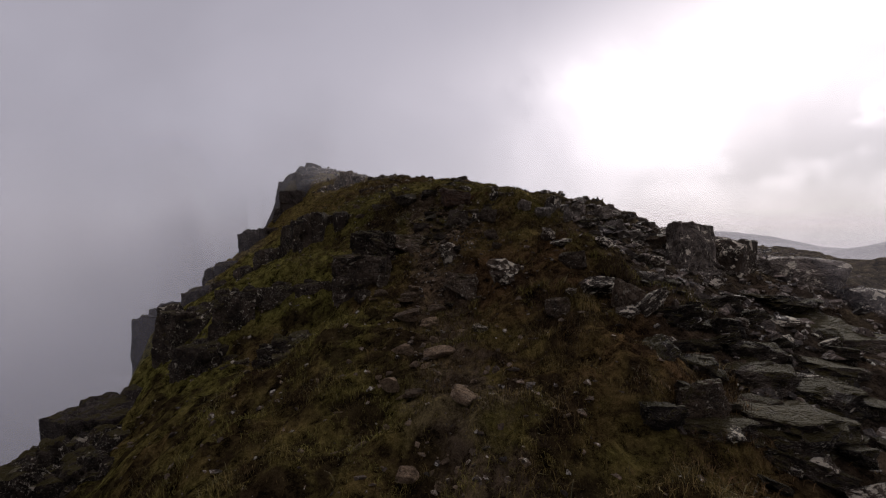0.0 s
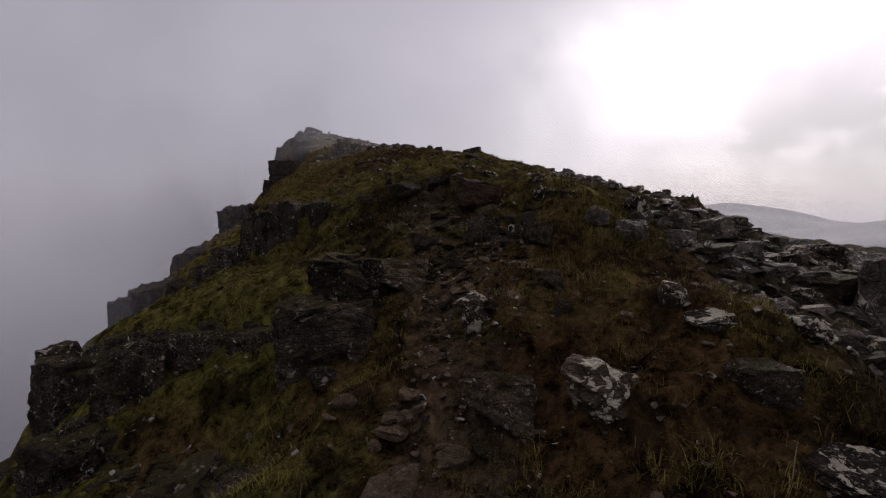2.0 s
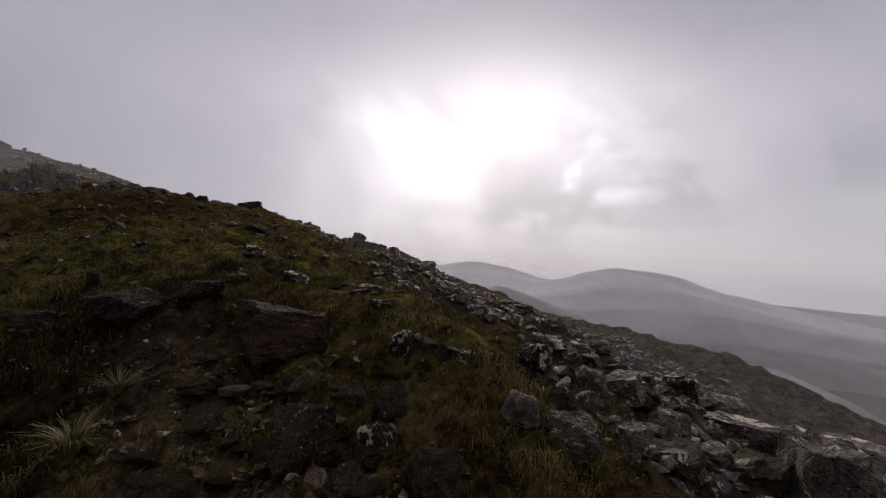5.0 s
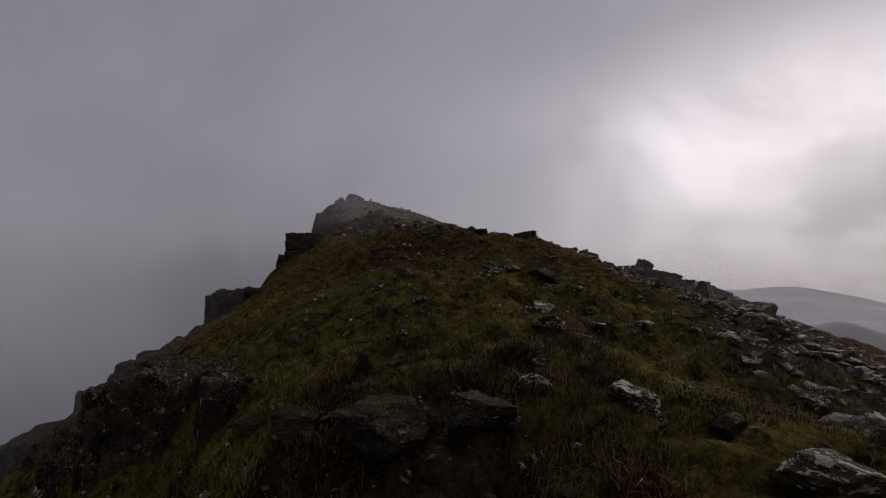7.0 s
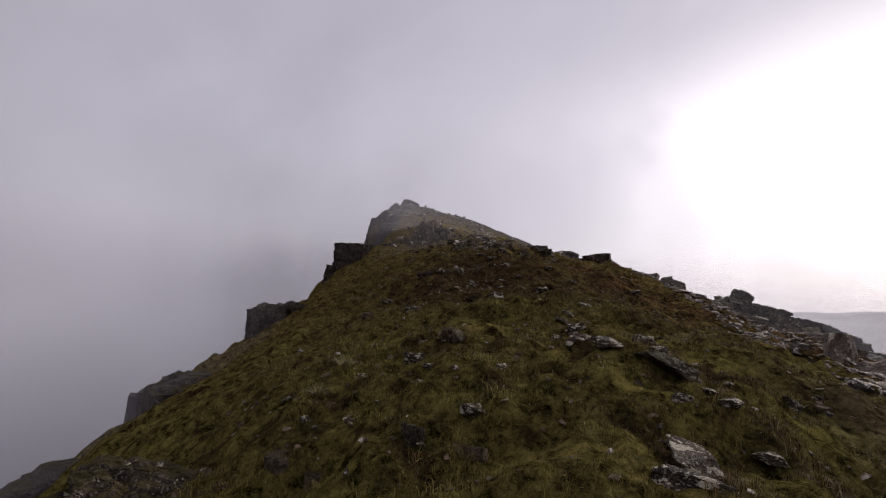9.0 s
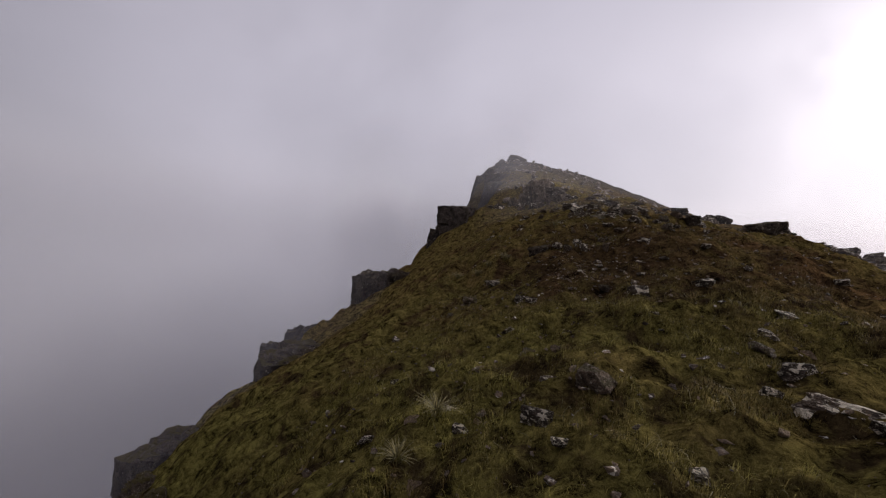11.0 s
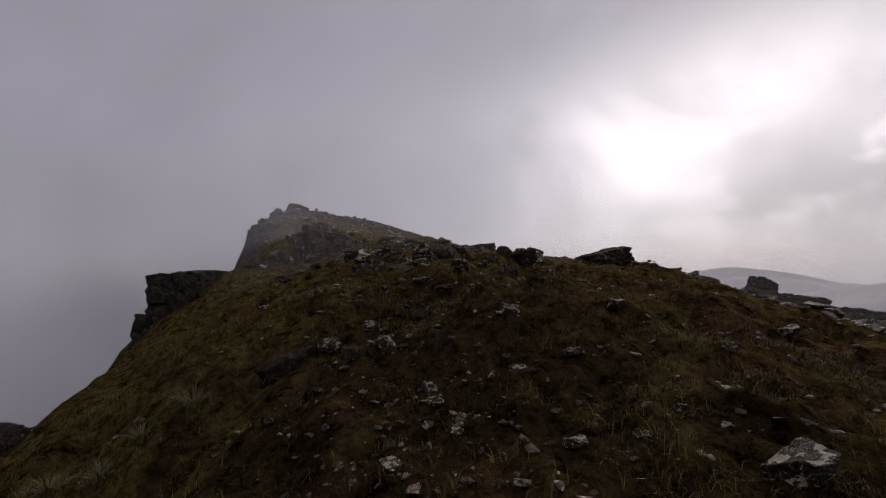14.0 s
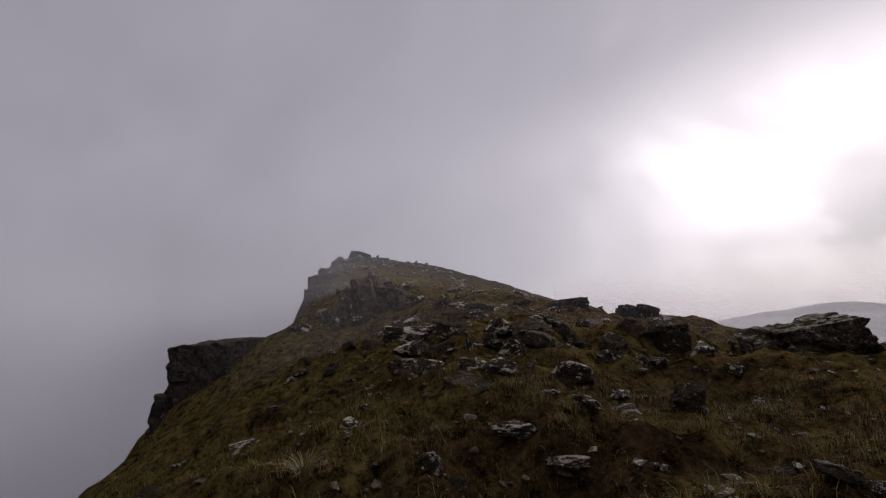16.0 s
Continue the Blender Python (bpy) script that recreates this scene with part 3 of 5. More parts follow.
def lay(name, x, y, size, turn=0.0, tilt=(0, 0), sink=0.25, pool=STONES, pick=None, label="", category="rock", group="", z=None):
    """A single rock bedded in the turf. size: its length, width and height."""
    me = pool[PICK.randrange(len(pool)) if pick is None else pick % len(pool)]
    ob = new(name, me)
    top = gz(x, y) if z is None else z - size[2] * (1 - sink)
    ob.matrix_basis = pose(x, y, top + size[2] * (0.5 - sink), tilt[0], tilt[1], turn) @ Matrix.Diagonal((*size, 1))
    return tagged(ob, label, category, group)


def crag_mesh(name, seed, size, cells=26, step=0.16, cuts=22, mat=None, boxy=0.72):
    """A fractured outcrop: a block whose skin is broken into jointed facets."""
    r = np.random.default_rng(seed)
    bm = bmesh.new()
    bmesh.ops.create_cube(bm, size=2.0)
    bmesh.ops.subdivide_edges(bm, edges=bm.edges[:], cuts=cuts, use_grid_fill=True)
    p = np.array([v.co[:] for v in bm.verts])
    q = p / np.maximum(np.abs(p).max(1, keepdims=True), 1e-6)
    ball = p / np.linalg.norm(p, axis=1, keepdims=True)
    body = q * boxy + ball * (1.08 - boxy)
    seeds = r.uniform(-1.1, 1.1, (cells, 3))
    stretch = np.array([1.0, 1.0, 0.75])
    dist = ((body[:, None] * stretch - seeds[None] * stretch) ** 2).sum(-1)
    order = np.sort(dist, 1)
    push = r.uniform(-1, 0.6, cells)[dist.argmin(1)]
    crack = np.exp(-((np.sqrt(order[:, 1]) - np.sqrt(order[:, 0])) / 0.05) ** 2)
    rough = np.array([noise.noise(Vector(b) * 4 + Vector((seed, 0, 0))) + 0.8 * noise.noise(Vector(b) * 9) + 0.5 * noise.noise(Vector(b) * 21) for b in body])
    body = body * (1 + step * push - 0.07 * crack + 0.045 * rough)[:, None]
    body = body * (np.array(size) / 2)
    for v, c in zip(bm.verts, body):
        v.co = c
    bm.normal_update()
    return to_mesh(name, bm, mat or ROCK_CRAG)


def crag(name, x, y, z_top, size, turn=0.0, tilt=(0, 0), seed=1, label="", mat=None, cells=26, step=0.16, blocks=3, boxy=0.72):
    """An outcrop: a main mass with jointed blocks standing against it."""
    near = max(size) < 2.2
    ob = new(name, crag_mesh(name, seed, size, 60 if near else cells, 0.19 if near else step, 27 if near else 18, mat or (ROCK_NEAR if near else None), boxy))
    ob.matrix_basis = pose(x, y, z_top - size[2] * 0.48, tilt[0], tilt[1], turn)
    r = random.Random(seed * 7 + 1)
    for k in range(blocks):
        a = r.uniform(0, 2 * math.pi)
        f = r.uniform(0.30, 0.55)
        sub = (size[0] * f, size[1] * r.uniform(0.3, 0.55), size[2] * r.uniform(0.30, 0.62))
        block = new("rock_block", crag_mesh("rock_block", seed * 13 + k, sub, 12, 0.14, 9, mat or (ROCK_NEAR if near else None), boxy))
        block.parent = ob
        block.matrix_basis = pose(math.cos(a) * size[0] * 0.42, math.sin(a) * size[1] * 0.42, size[2] * r.uniform(-0.28, 0.22), r.uniform(-12, 12), r.uniform(-12, 12), r.uniform(0, 90))
    return tagged(ob, label, "outcrop")


DARK = "dark fractured rock outcrop speckled with pale lichen, set in turf"
EDGE = "dark cliff block on the ridge's misty edge"
SQUARE = "square-topped dark cliff block on the ridge's misty edge"
crag("crag", -10.95, 33.5, 5.30, (1.75, 2.4, 1.8), 6, (0, -2), 3, SQUARE, boxy=0.93, blocks=1, step=0.08)
crag("crag", -10.95, 33.6, 3.85, (2.2, 2.8, 2.2), -4, (0, 3), 23, SQUARE, boxy=0.88, blocks=2, step=0.11)
crag("crag", -10.1, 21.2, 0.2, (1.9, 2.2, 3.4), -30, (0, 0), 38, EDGE, blocks=1, boxy=0.82, step=0.15)
crag("crag", -11.0, 26.2, 2.15, (1.5, 1.7, 3.0), -15, (0, -6), 4, "dark rounded cliff block on the ridge's misty edge", blocks=0, boxy=0.80, step=0.12)
crag("crag", -10.0, 26.6, 2.15, (0.6, 1.2, 2.0), -10, (0, 0), 7, EDGE, blocks=0, boxy=0.86, step=0.10)
crag("crag", -9.6, 23.2, 0.3, (1.7, 2.0, 3.0), 20, (0, 0), 24, EDGE, boxy=0.80, step=0.15)
crag("crag", -8.2, 20.3, 0.15, (2.2, 2.6, 3.2), 35, (0, 0), 25, EDGE, boxy=0.80, step=0.15)
crag("crag", -9.0, 17.6, -0.55, (1.9, 2.2, 3.6), 8, (0, 0), 5, EDGE, blocks=1, boxy=0.82, step=0.15)
crag("crag", -7.4, 16.6, -0.5, (2.0, 2.2, 3.0), 25, (0, 0), 44, EDGE, blocks=1, boxy=0.82, step=0.15)
crag("crag", -6.4, 13.6, -0.5, (1.8, 2.0, 2.4), 5, (0, 0), 26, EDGE, boxy=0.80, step=0.15)
crag("crag", -5.68, 10.1, -0.1, (1.3, 1.3, 2.0), -10, (0, 6), 27, EDGE, blocks=1, boxy=0.82, step=0.15)
crag("crag", -5.5, 6.4, -1.55, (1.4, 1.3, 2.0), 15, (0, 0), 28, EDGE, blocks=1, boxy=0.82, step=0.15)
crag("crag", -6.7, 8.7, -1.75, (1.6, 1.6, 2.4), -20, (0, 0), 66, EDGE, blocks=1, boxy=0.82, step=0.15)
crag("crag", -18.4, 31.2, -4.1, (4.8, 5.0, 12), 5, (0, 0), 6, "misty dark buttress standing out from the cliff", blocks=0)
crag("crag", -13.0, 27.4, -1.1, (2.8, 3.2, 6), 12, (0, 0), 45, "misty dark buttress standing out from the cliff", blocks=1)
crag("crag", -15.6, 29.9, -2.9, (3.6, 4.0, 9), 25, (0, 0), 29, "misty dark buttress standing out from the cliff")
crag("skyline_rock", 1.98, 28.4, 5.46, (1.35, 1.1, 0.85), -14, (4, -12), 10, "large tilted dark slab lying on the ridge's skyline", boxy=0.8)
crag("skyline_rock", 2.95, 28.2, 5.08, (1.1, 0.9, 0.8), 12, (0, 12), 30, "dark slab beside the large skyline slab", boxy=0.8)
crag("boulder", 9.1, 32.4, 4.6, (0.75, 0.65, 0.9), 20, (8, 22), 11, "upright dark boulder on the skyline")
crag("boulder", 11.8, 31.6, 3.4, (2.6, 2.2, 1.5), 20, (0, 14), 12, "long dark boulder on the skyline")
crag("outcrop", -4.2, 13.25, 1.98, (0.9, 0.7, 1.2), -35, (0, -6), 52, "dark broken rock band below the turf", blocks=2)
crag("outcrop", -5.3, 14.2, 1.25, (1.1, 0.8, 1.3), -30, (0, -8), 53, "dark broken rock band below the turf", blocks=2)
crag("outcrop", -6.5, 15.1, 0.6, (1.2, 0.9, 1.3), -40, (0, -6), 54, "dark broken rock band below the turf", blocks=2)
crag("outcrop", -7.8, 16.0, -0.05, (1.2, 0.9, 1.4), -30, (0, -4), 55, "dark broken rock band below the turf", blocks=2)
RIB = "dark heaped crag of the skyline rib"
crag("rib_crag", 7.3, 31.6, 3.95, (2.0, 1.5, 1.1), 15, (0, 12), 46, RIB)
crag("rib_crag", 8.5, 32.1, 4.2, (1.6, 1.3, 1.2), 50, (6, -8), 47, RIB)
crag("rib_crag", 10.0, 31.9, 3.95, (1.5, 1.2, 1.2), 25, (0, 16), 48, RIB)
crag("rib_crag", 10.9, 31.5, 3.3, (1.6, 1.3, 1.2), 70, (-8, 10), 49, RIB)
crag("rib_crag", 9.0, 30.8, 3.3, (2.0, 1.4, 1.0), 10, (0, 14), 50, RIB)
crag("rib_crag", 13.2, 30.6, 2.55, (2.2, 1.6, 1.2), 35, (0, 8), 51, RIB)
crag("outcrop", -3.0, 22.9, 4.15, (0.7, 0.35, 0.35), 25, (0, -12), 32, DARK)
crag("outcrop", -3.6, 22.7, 3.85, (0.7, 0.3, 0.3), 25, (0, -22), 33, DARK)
crag("boulder", 1.3, 33.4, 5.85, (0.9, 0.8, 0.8), 20, (0, 10), 34, "dark boulder on the ridge's skyline", blocks=1)
crag("boulder", -0.5, 34.5, 6.1, (1.5, 0.9, 0.7), 5, (0, -8), 35, "dark boulder on the ridge's skyline", blocks=1)


def ledge(x, y, z_top, size, turn, layers, seed, label, tilt=(0, 0), name="outcrop"):
    """A bedded outcrop: a jointed core with slabs of different reach lying in and on it, and a block fallen at its foot."""
    r = random.Random(seed)
    w, d, h = size
    ob = new(name, crag_mesh(name, seed, (w * 0.96, d * 0.95, h), 70, 0.17, 27, ROCK_NEAR, 0.80))
    ob.matrix_basis = pose(x, y, z_top - h / 2, tilt[0], tilt[1], turn)
    z = h / 2
    for k in range(layers):
        thick = h / layers * r.uniform(0.6, 1.05)
        wide = w * r.uniform(0.40, 0.95)
        bm = cut_stone(seed * 17 + k, wide / 2, d * r.uniform(0.42, 0.56), thick / 2, 10, 0.66, 0.09, 3, k % 2, 0.5)
        layer = part("rock_layer", bm, ROCK_NEAR, ob)
        layer.matrix_basis = pose((w - wide) * r.uniform(-0.5, 0.5), -d * r.uniform(0.0, 0.10), z - thick / 2 + 0.02, r.uniform(-9, 9), r.uniform(-11, 11), r.uniform(-22, 22))
        z -= h / layers
    fallen = part("rock_block", cut_stone(seed * 17 + 90, w * 0.16, d * 0.2, h * 0.16, 8, 0.76), ROCK_NEAR, ob)
    fallen.matrix_basis = pose(w * r.uniform(-0.4, 0.4), -d * 0.52, -h * 0.30, r.uniform(-20, 20), r.uniform(-20, 20), r.uniform(0, 90))
    return tagged(ob, label, "outcrop")


def tor(x, y, z_top, wide, high, seed):
    """A heap of splintered slabs standing on edge, leaning both ways from the highest one."""
    r = random.Random(seed)
    ob = new("tor", crag_mesh("tor", seed, (wide * 0.66, wide * 0.45, high * 0.75), 60, 0.2, 26, ROCK_TOR, 0.5))
    ob.matrix_basis = pose(x, y, z_top - high * 0.62, 0, 0, 0)
    for k in range(22):
        u = (k + r.uniform(0, 1)) / 11 - 1
        tall = high * (0.78 - 0.46 * abs(u)) * r.uniform(0.8, 1.1)
        splinter = part("splinter", cut_stone(seed + k, tall * r.uniform(0.16, 0.30), tall * r.uniform(0.12, 0.22), tall * 0.55, 9, 0.62, 0.08), ROCK_TOR, ob)
        splinter.matrix_basis = pose(u * wide * 0.5, -wide * r.uniform(0.02, 0.26), high * (0.17 - 0.52 * abs(u) + r.uniform(-0.06, 0.04)), r.uniform(-24, 10), u * 26 + r.uniform(-16, 16), r.uniform(-35, 35))
    return tagged(ob, "jagged grey tor of splintered rock standing on the ridge", "outcrop")


tor(-7.1, 37.2, 7.62, 3.9, 2.3, 301)
ledge(-2.45, 13.40, 2.32, (0.85, 0.6, 0.9), 4, 3, 201, "dark ledge of bedded rock beside a narrow black cleft", (0, -3))


def cleft_rock(y, columns, deep, high, seed, label):
    """Upright jointed columns side by side, with open joints between them."""
    r = random.Random(seed)
    ob = new("outcrop", crag_mesh("outcrop", seed, (columns[-1][0] - columns[0][0] + 0.5, deep, high), 60, 0.10, 24, ROCK_NEAR, 0.85))
    mid = (columns[0][0] + columns[-1][0]) / 2
    top = max(c[2] for c in columns)
    ob.matrix_basis = pose(mid, y + deep * 0.9, top - 0.12 - high / 2)
    for k, (x, wide, z) in enumerate(columns):
        column = part("rock_column", cut_stone(seed * 5 + k, wide / 2, deep * 0.5, high / 2, 7, 0.86, 0.06, 3, 2, 0.25), ROCK_NEAR, ob)
        column.matrix_basis = pose(x - mid, -deep * (0.78 + r.uniform(-0.08, 0.08)), z - top + 0.12, r.uniform(-3, 3), r.uniform(-3, 3), r.uniform(-8, 8))
    return tagged(ob, label, "outcrop")


cleft_rock(13.1, ((-4.14, 0.42, 2.18), (-3.84, 0.40, 2.34), (-3.52, 0.40, 2.40), (-2.88, 0.50, 2.40)), 0.8, 1.8, 202, "dark upright rock split by a narrow black cleft")
ledge(-4.45, 13.6, 1.95, (0.75, 0.8, 1.5), -20, 2, 203, "dark broken rock band below the turf", (0, 4))
STEP = "dark bedded rock step speckled with pale lichen, topped with turf"
ledge(-1.22, 8.50, 1.70, (0.85, 0.6, 0.75), 6, 2, 211, STEP)
ledge(-1.36, 8.08, 1.24, (1.0, 0.7, 0.9), -5, 3, 212, STEP)
ledge(-2.40, 8.98, 0.68, (1.15, 0.6, 1.2), 8, 3, 213, STEP)
ledge(-3.45, 9.18, 0.57, (1.15, 0.6, 1.4), -6, 3, 214, STEP)
ledge(-4.27, 9.05, 0.50, (0.85, 0.8, 1.6), 12, 3, 215, "dark overhanging rock at the ledge's misty end", (0, 4))
ledge(-4.52, 8.35, -0.40, (0.9, 0.9, 1.2), -14, 2, 216, "dark rock below the overhanging ledge")
ledge(-3.6, 8.15, -0.65, (1.0, 0.8, 0.9), 10, 2, 217, "dark rock below the overhanging ledge")
ledge(-2.25, 6.75, 0.0, (1.05, 0.75, 1.1), -8, 3, 218, STEP)
ledge(-1.65, 6.6, 0.12, (0.55, 0.6, 0.9), 12, 2, 219, STEP)


# ---------------------------------------------------------------- single rocks
CLIFF = "misty dark cliff below the summit"
crag("crag", -13.0, 47.0, 7.6, (3.6, 3.6, 6.0), 35, (0, 0), 62, CLIFF, blocks=2)
crag("crag", -14.2, 51.0, 8.8, (3.8, 3.6, 6.0), 10, (0, 0), 63, CLIFF, blocks=2)
crag("crag", -17.0, 58.0, 10.4, (4.2, 4.2, 7.0), 30, (0, 0), 64, CLIFF, blocks=2)
crag("crag", -18.9, 65.5, 12.3, (4.2, 4.2, 7.0), 15, (0, 0), 65, CLIFF, blocks=2)
crag("crag", -20.8, 73.2, 14.5, (2.6, 2.4, 2.6), 25, (8, 14), 41, "misty dark crag on the summit")
crag("crag", -22.3, 71.5, 12.6, (2.6, 2.6, 4.0), 50, (0, -10), 42, "misty dark crag below the summit")
crag("crag", -23.6, 68.5, 10.6, (3.0, 3.0, 5.0), 15, (0, 8), 43, "misty dark crag below the summit")
BIG = "large dark boulder with white lichen, standing in the boulder field"
for x, y, top, size, turn, tilt, pick in (
        (5.6, 8.6, 1.45, (1.1, 0.8, 0.6), 60, (0, 8), 1), (3.5, 9.3, 2.1, (0.75, 0.6, 0.6), -30, (-12, 10), 4),
        (9.0, 23.3, 3.12, (1.9, 1.3, 1.3), 10, (0, 10), 6), (8.0, 24.2, 3.6, (0.9, 0.8, 1.1), 40, (0, 10), 1)):
    lay("boulder", x, y, size, turn, tilt, 0.3, BLOCKS_FIELD, pick, BIG, "rock", "large boulders", z=top)
SMOOTH = "large smooth dark boulder on the skyline"
for x, y, top, size, turn, pool, label in (
        (4.68, 7.6, 1.75, (0.95, 0.75, 1.1), 12, BLOCKS_FIELD, "large angular dark block on the field's skyline"),
        (5.62, 7.9, 1.44, (0.8, 0.7, 0.95), 30, DOMES_PALE, "rounded boulder with a large white lichen patch"),
        (7.25, 8.1, 1.04, (1.25, 0.9, 1.0), -8, DOMES, SMOOTH),
        (6.73, 8.4, 1.0, (0.4, 0.35, 0.6), 40, BLOCKS_FIELD, SMOOTH),
        (7.85, 7.3, 0.5, (0.8, 0.7, 0.7), 15, DOMES, SMOOTH)):
    lay("boulder", x, y, size, turn, (0, 6), 0.35, pool, 1, label, "rock", "large boulders", z=top)
lay("flat_rock", -3.68, 23.01, (0.59, 0.22, 0.34), 40, (14, -28), 0.45, SLABS, 3, "long narrow rock edge running up through the turf", "rock")
LOOKS = {"d": ("rock", STONES, "dark rock speckled with lichen, bedded in grass"),
         "p": ("rock", STONES_PALE, "grey rock crusted with white lichen, bedded in grass"),
         "t": ("stone", STONES_TAN, "flat tan stone lying on the worn path"),
         "D": ("angular_rock", BLOCKS, "dark angular rock flecked with lichen, bedded in turf"),
         "G": ("angular_rock", BLOCKS_FIELD, "grey angular boulder crusted with lichen"),
         "K": ("angular_rock", BLOCKS_DARK, "dark rock flecked with lichen in a dark hollow"),
         "P": ("angular_rock", BLOCKS_PALE, "dark angular rock with white lichen on its top"),
         "S": ("flat_rock", SLABS, "flat dark bedded slab lying among boulders"),
         "F": ("flat_rock", SLABS_PALE, "thin pale slab crusted with white lichen"),
         "T": ("stone", STONES_TAN, "loose tan stone lying on the worn path"),
         "R": ("flat_rock", SLABS_RUST, "broad rusty brown slab leaning above the path"),
         "Q": ("boulder", DOMES_PALE, "rounded boulder with a large white lichen patch")}
PATH_BLOCKS = [
    (0.63, 10.02, 0.68, 0.34, "R"),
    (1.41, 9.47, 0.26, 0.25, "P"),
    (1.54, 10.29, 0.23, 0.06, "F"),
    (0.33, 11.74, 0.25, 0.11, "P"),
    (1.69, 8.92, 0.17, 0.11, "P"),
    (0.65, 9.5, 0.25, 0.12, "D"),
    (1.2, 9.07, 0.28, 0.19, "D"),
    (0.53, 9.1, 0.41, 0.4, "D"),
    (0.98, 8.88, 0.26, 0.28, "P"),
    (0.73, 8.69, 0.32, 0.2, "D"),
    (-0.25, 9.08, 0.29, 0.16, "S"),
    (1.09, 8.29, 0.29, 0.22, "D"),
    (-0.08, 9.3, 0.18, 0.06, "t"),
]
FIELD_BLOCKS = [
    (3.12, 8.83, 0.33, 0.26, "G"),
    (3.66, 8.78, 0.5, 0.28, "G"),
    (2.71, 8.08, 0.32, 0.2, "G"),
    (3.72, 8.34, 0.41, 0.24, "G"),
    (5.84, 9.34, 0.37, 0.28, "P"),
    (4.05, 8.08, 0.46, 0.23, "G"),
    (3.35, 7.99, 0.42, 0.17, "S"),
    (6.26, 8.99, 0.57, 0.29, "G"),
    (2.19, 8.18, 0.36, 0.22, "G"),
    (2.68, 9.15, 0.33, 0.26, "P"),
    (2.42, 8.53, 0.27, 0.23, "G"),
    (1.86, 8.43, 0.29, 0.21, "G"),
]
STONY_BROW = [
    (0.17, 8.63, 0.29, 0.12, "S"),
    (-0.56, 8.45, 0.67, 0.37, "D"),
    (4.85, 10.13, 0.4, 0.25, "D"),
    (2.97, 7.89, 0.47, 0.12, "S"),
    (1.05, 7.12, 0.22, 0.11, "D"),
    (1.06, 7.46, 0.25, 0.21, "D"),
]
BROKEN_STEPS = [
    (0.27, 7.28, 0.4, 0.39, "P"),
    (0.41, 6.46, 0.49, 0.38, "D"),
    (1.04, 6.13, 0.58, 0.39, "P"),
    (1.85, 6.72, 0.31, 0.19, "P"),
    (1.99, 6.41, 0.33, 0.06, "F"),
    (2.53, 6.2, 0.29, 0.19, "P"),
    (3.64, 6.73, 0.27, 0.18, "Q"),
    (3.83, 7.67, 0.24, 0.15, "Q"),
    (4.29, 7.84, 0.52, 0.24, "D"),
    (4.77, 8.8, 0.24, 0.24, "D"),
    (1.95, 5.89, 0.38, 0.2, "D"),
    (1.65, 5.18, 0.13, 0.06, "F"),
]
SLAB_PAVEMENT = [
    (3.31, 4.23, 0.6, 0.24, "S"),
    (3.03, 3.74, 0.56, 0.23, "S"),
    (2.61, 3.46, 0.29, 0.18, "D"),
    (2.01, 3.27, 0.41, 0.28, "D"),
    (1.97, 2.93, 0.58, 0.15, "S"),
    (3.56, 4.11, 0.33, 0.14, "F"),
    (4.02, 4.17, 0.71, 0.18, "S"),
    (3.42, 3.55, 0.62, 0.19, "S"),
    (2.7, 3.07, 0.77, 0.15, "S"),
    (5.34, 5.09, 0.84, 0.21, "S"),
    (5.46, 5.62, 1.08, 0.2, "S"),
    (5.39, 6.06, 1.0, 0.18, "S"),
    (2.4, 3.84, 0.31, 0.1, "S"),
    (2.78, 4.34, 0.29, 0.08, "S"),
    (1.6, 3.04, 0.24, 0.12, "S"),
]
LOWER_STEP = [
    (4.29, 5.91, 0.37, 0.15, "F"),
    (3.48, 4.77, 0.15, 0.12, "Q"),
    (3.78, 5.94, 0.13, 0.07, "P"),
    (2.3, 4.97, 0.35, 0.31, "D"),
    (1.41, 4.9, 0.27, 0.27, "D"),
]
WORN_PATH = [
    (-0.36, 6.49, 0.21, 0.12, "t"),
    (-0.49, 6.48, 0.16, 0.09, "t"),
    (-0.42, 5.88, 0.36, 0.13, "t"),
    (-0.41, 4.87, 0.3, 0.19, "t"),
    (0.01, 4.71, 0.44, 0.12, "t"),
    (-0.49, 4.22, 0.25, 0.2, "t"),
    (-0.64, 4.53, 0.13, 0.06, "t"),
    (0.5, 4.99, 0.17, 0.05, "F"),
    (-0.26, 3.22, 0.21, 0.13, "t"),
    (-0.87, 6.73, 0.25, 0.16, "t"),
    (-0.28, 6.57, 0.13, 0.1, "T"),
    (-0.37, 6.48, 0.18, 0.07, "T"),
    (-0.45, 6.64, 0.12, 0.06, "T"),
    (-0.45, 6.38, 0.3, 0.1, "t"),
    (0.01, 6.23, 0.33, 0.14, "t"),
    (0.55, 5.64, 0.18, 0.08, "F"),
    (-0.44, 5.9, 0.48, 0.16, "t"),
]
DARK_HOLLOW = [
    (-0.67, 11.38, 0.58, 0.32, "K"),
    (-0.07, 11.37, 0.46, 0.18, "K"),
    (0.41, 12.14, 0.14, 0.05, "F"),
    (0.94, 11.53, 0.33, 0.09, "P"),
    (1.6, 10.84, 0.32, 0.09, "P"),
    (-1.5, 11.72, 0.37, 0.13, "S"),
    (-1.13, 12.43, 0.15, 0.17, "K"),
    (1.48, 11.45, 0.21, 0.1, "K"),
    (0.61, 12.99, 0.35, 0.14, "P"),
]
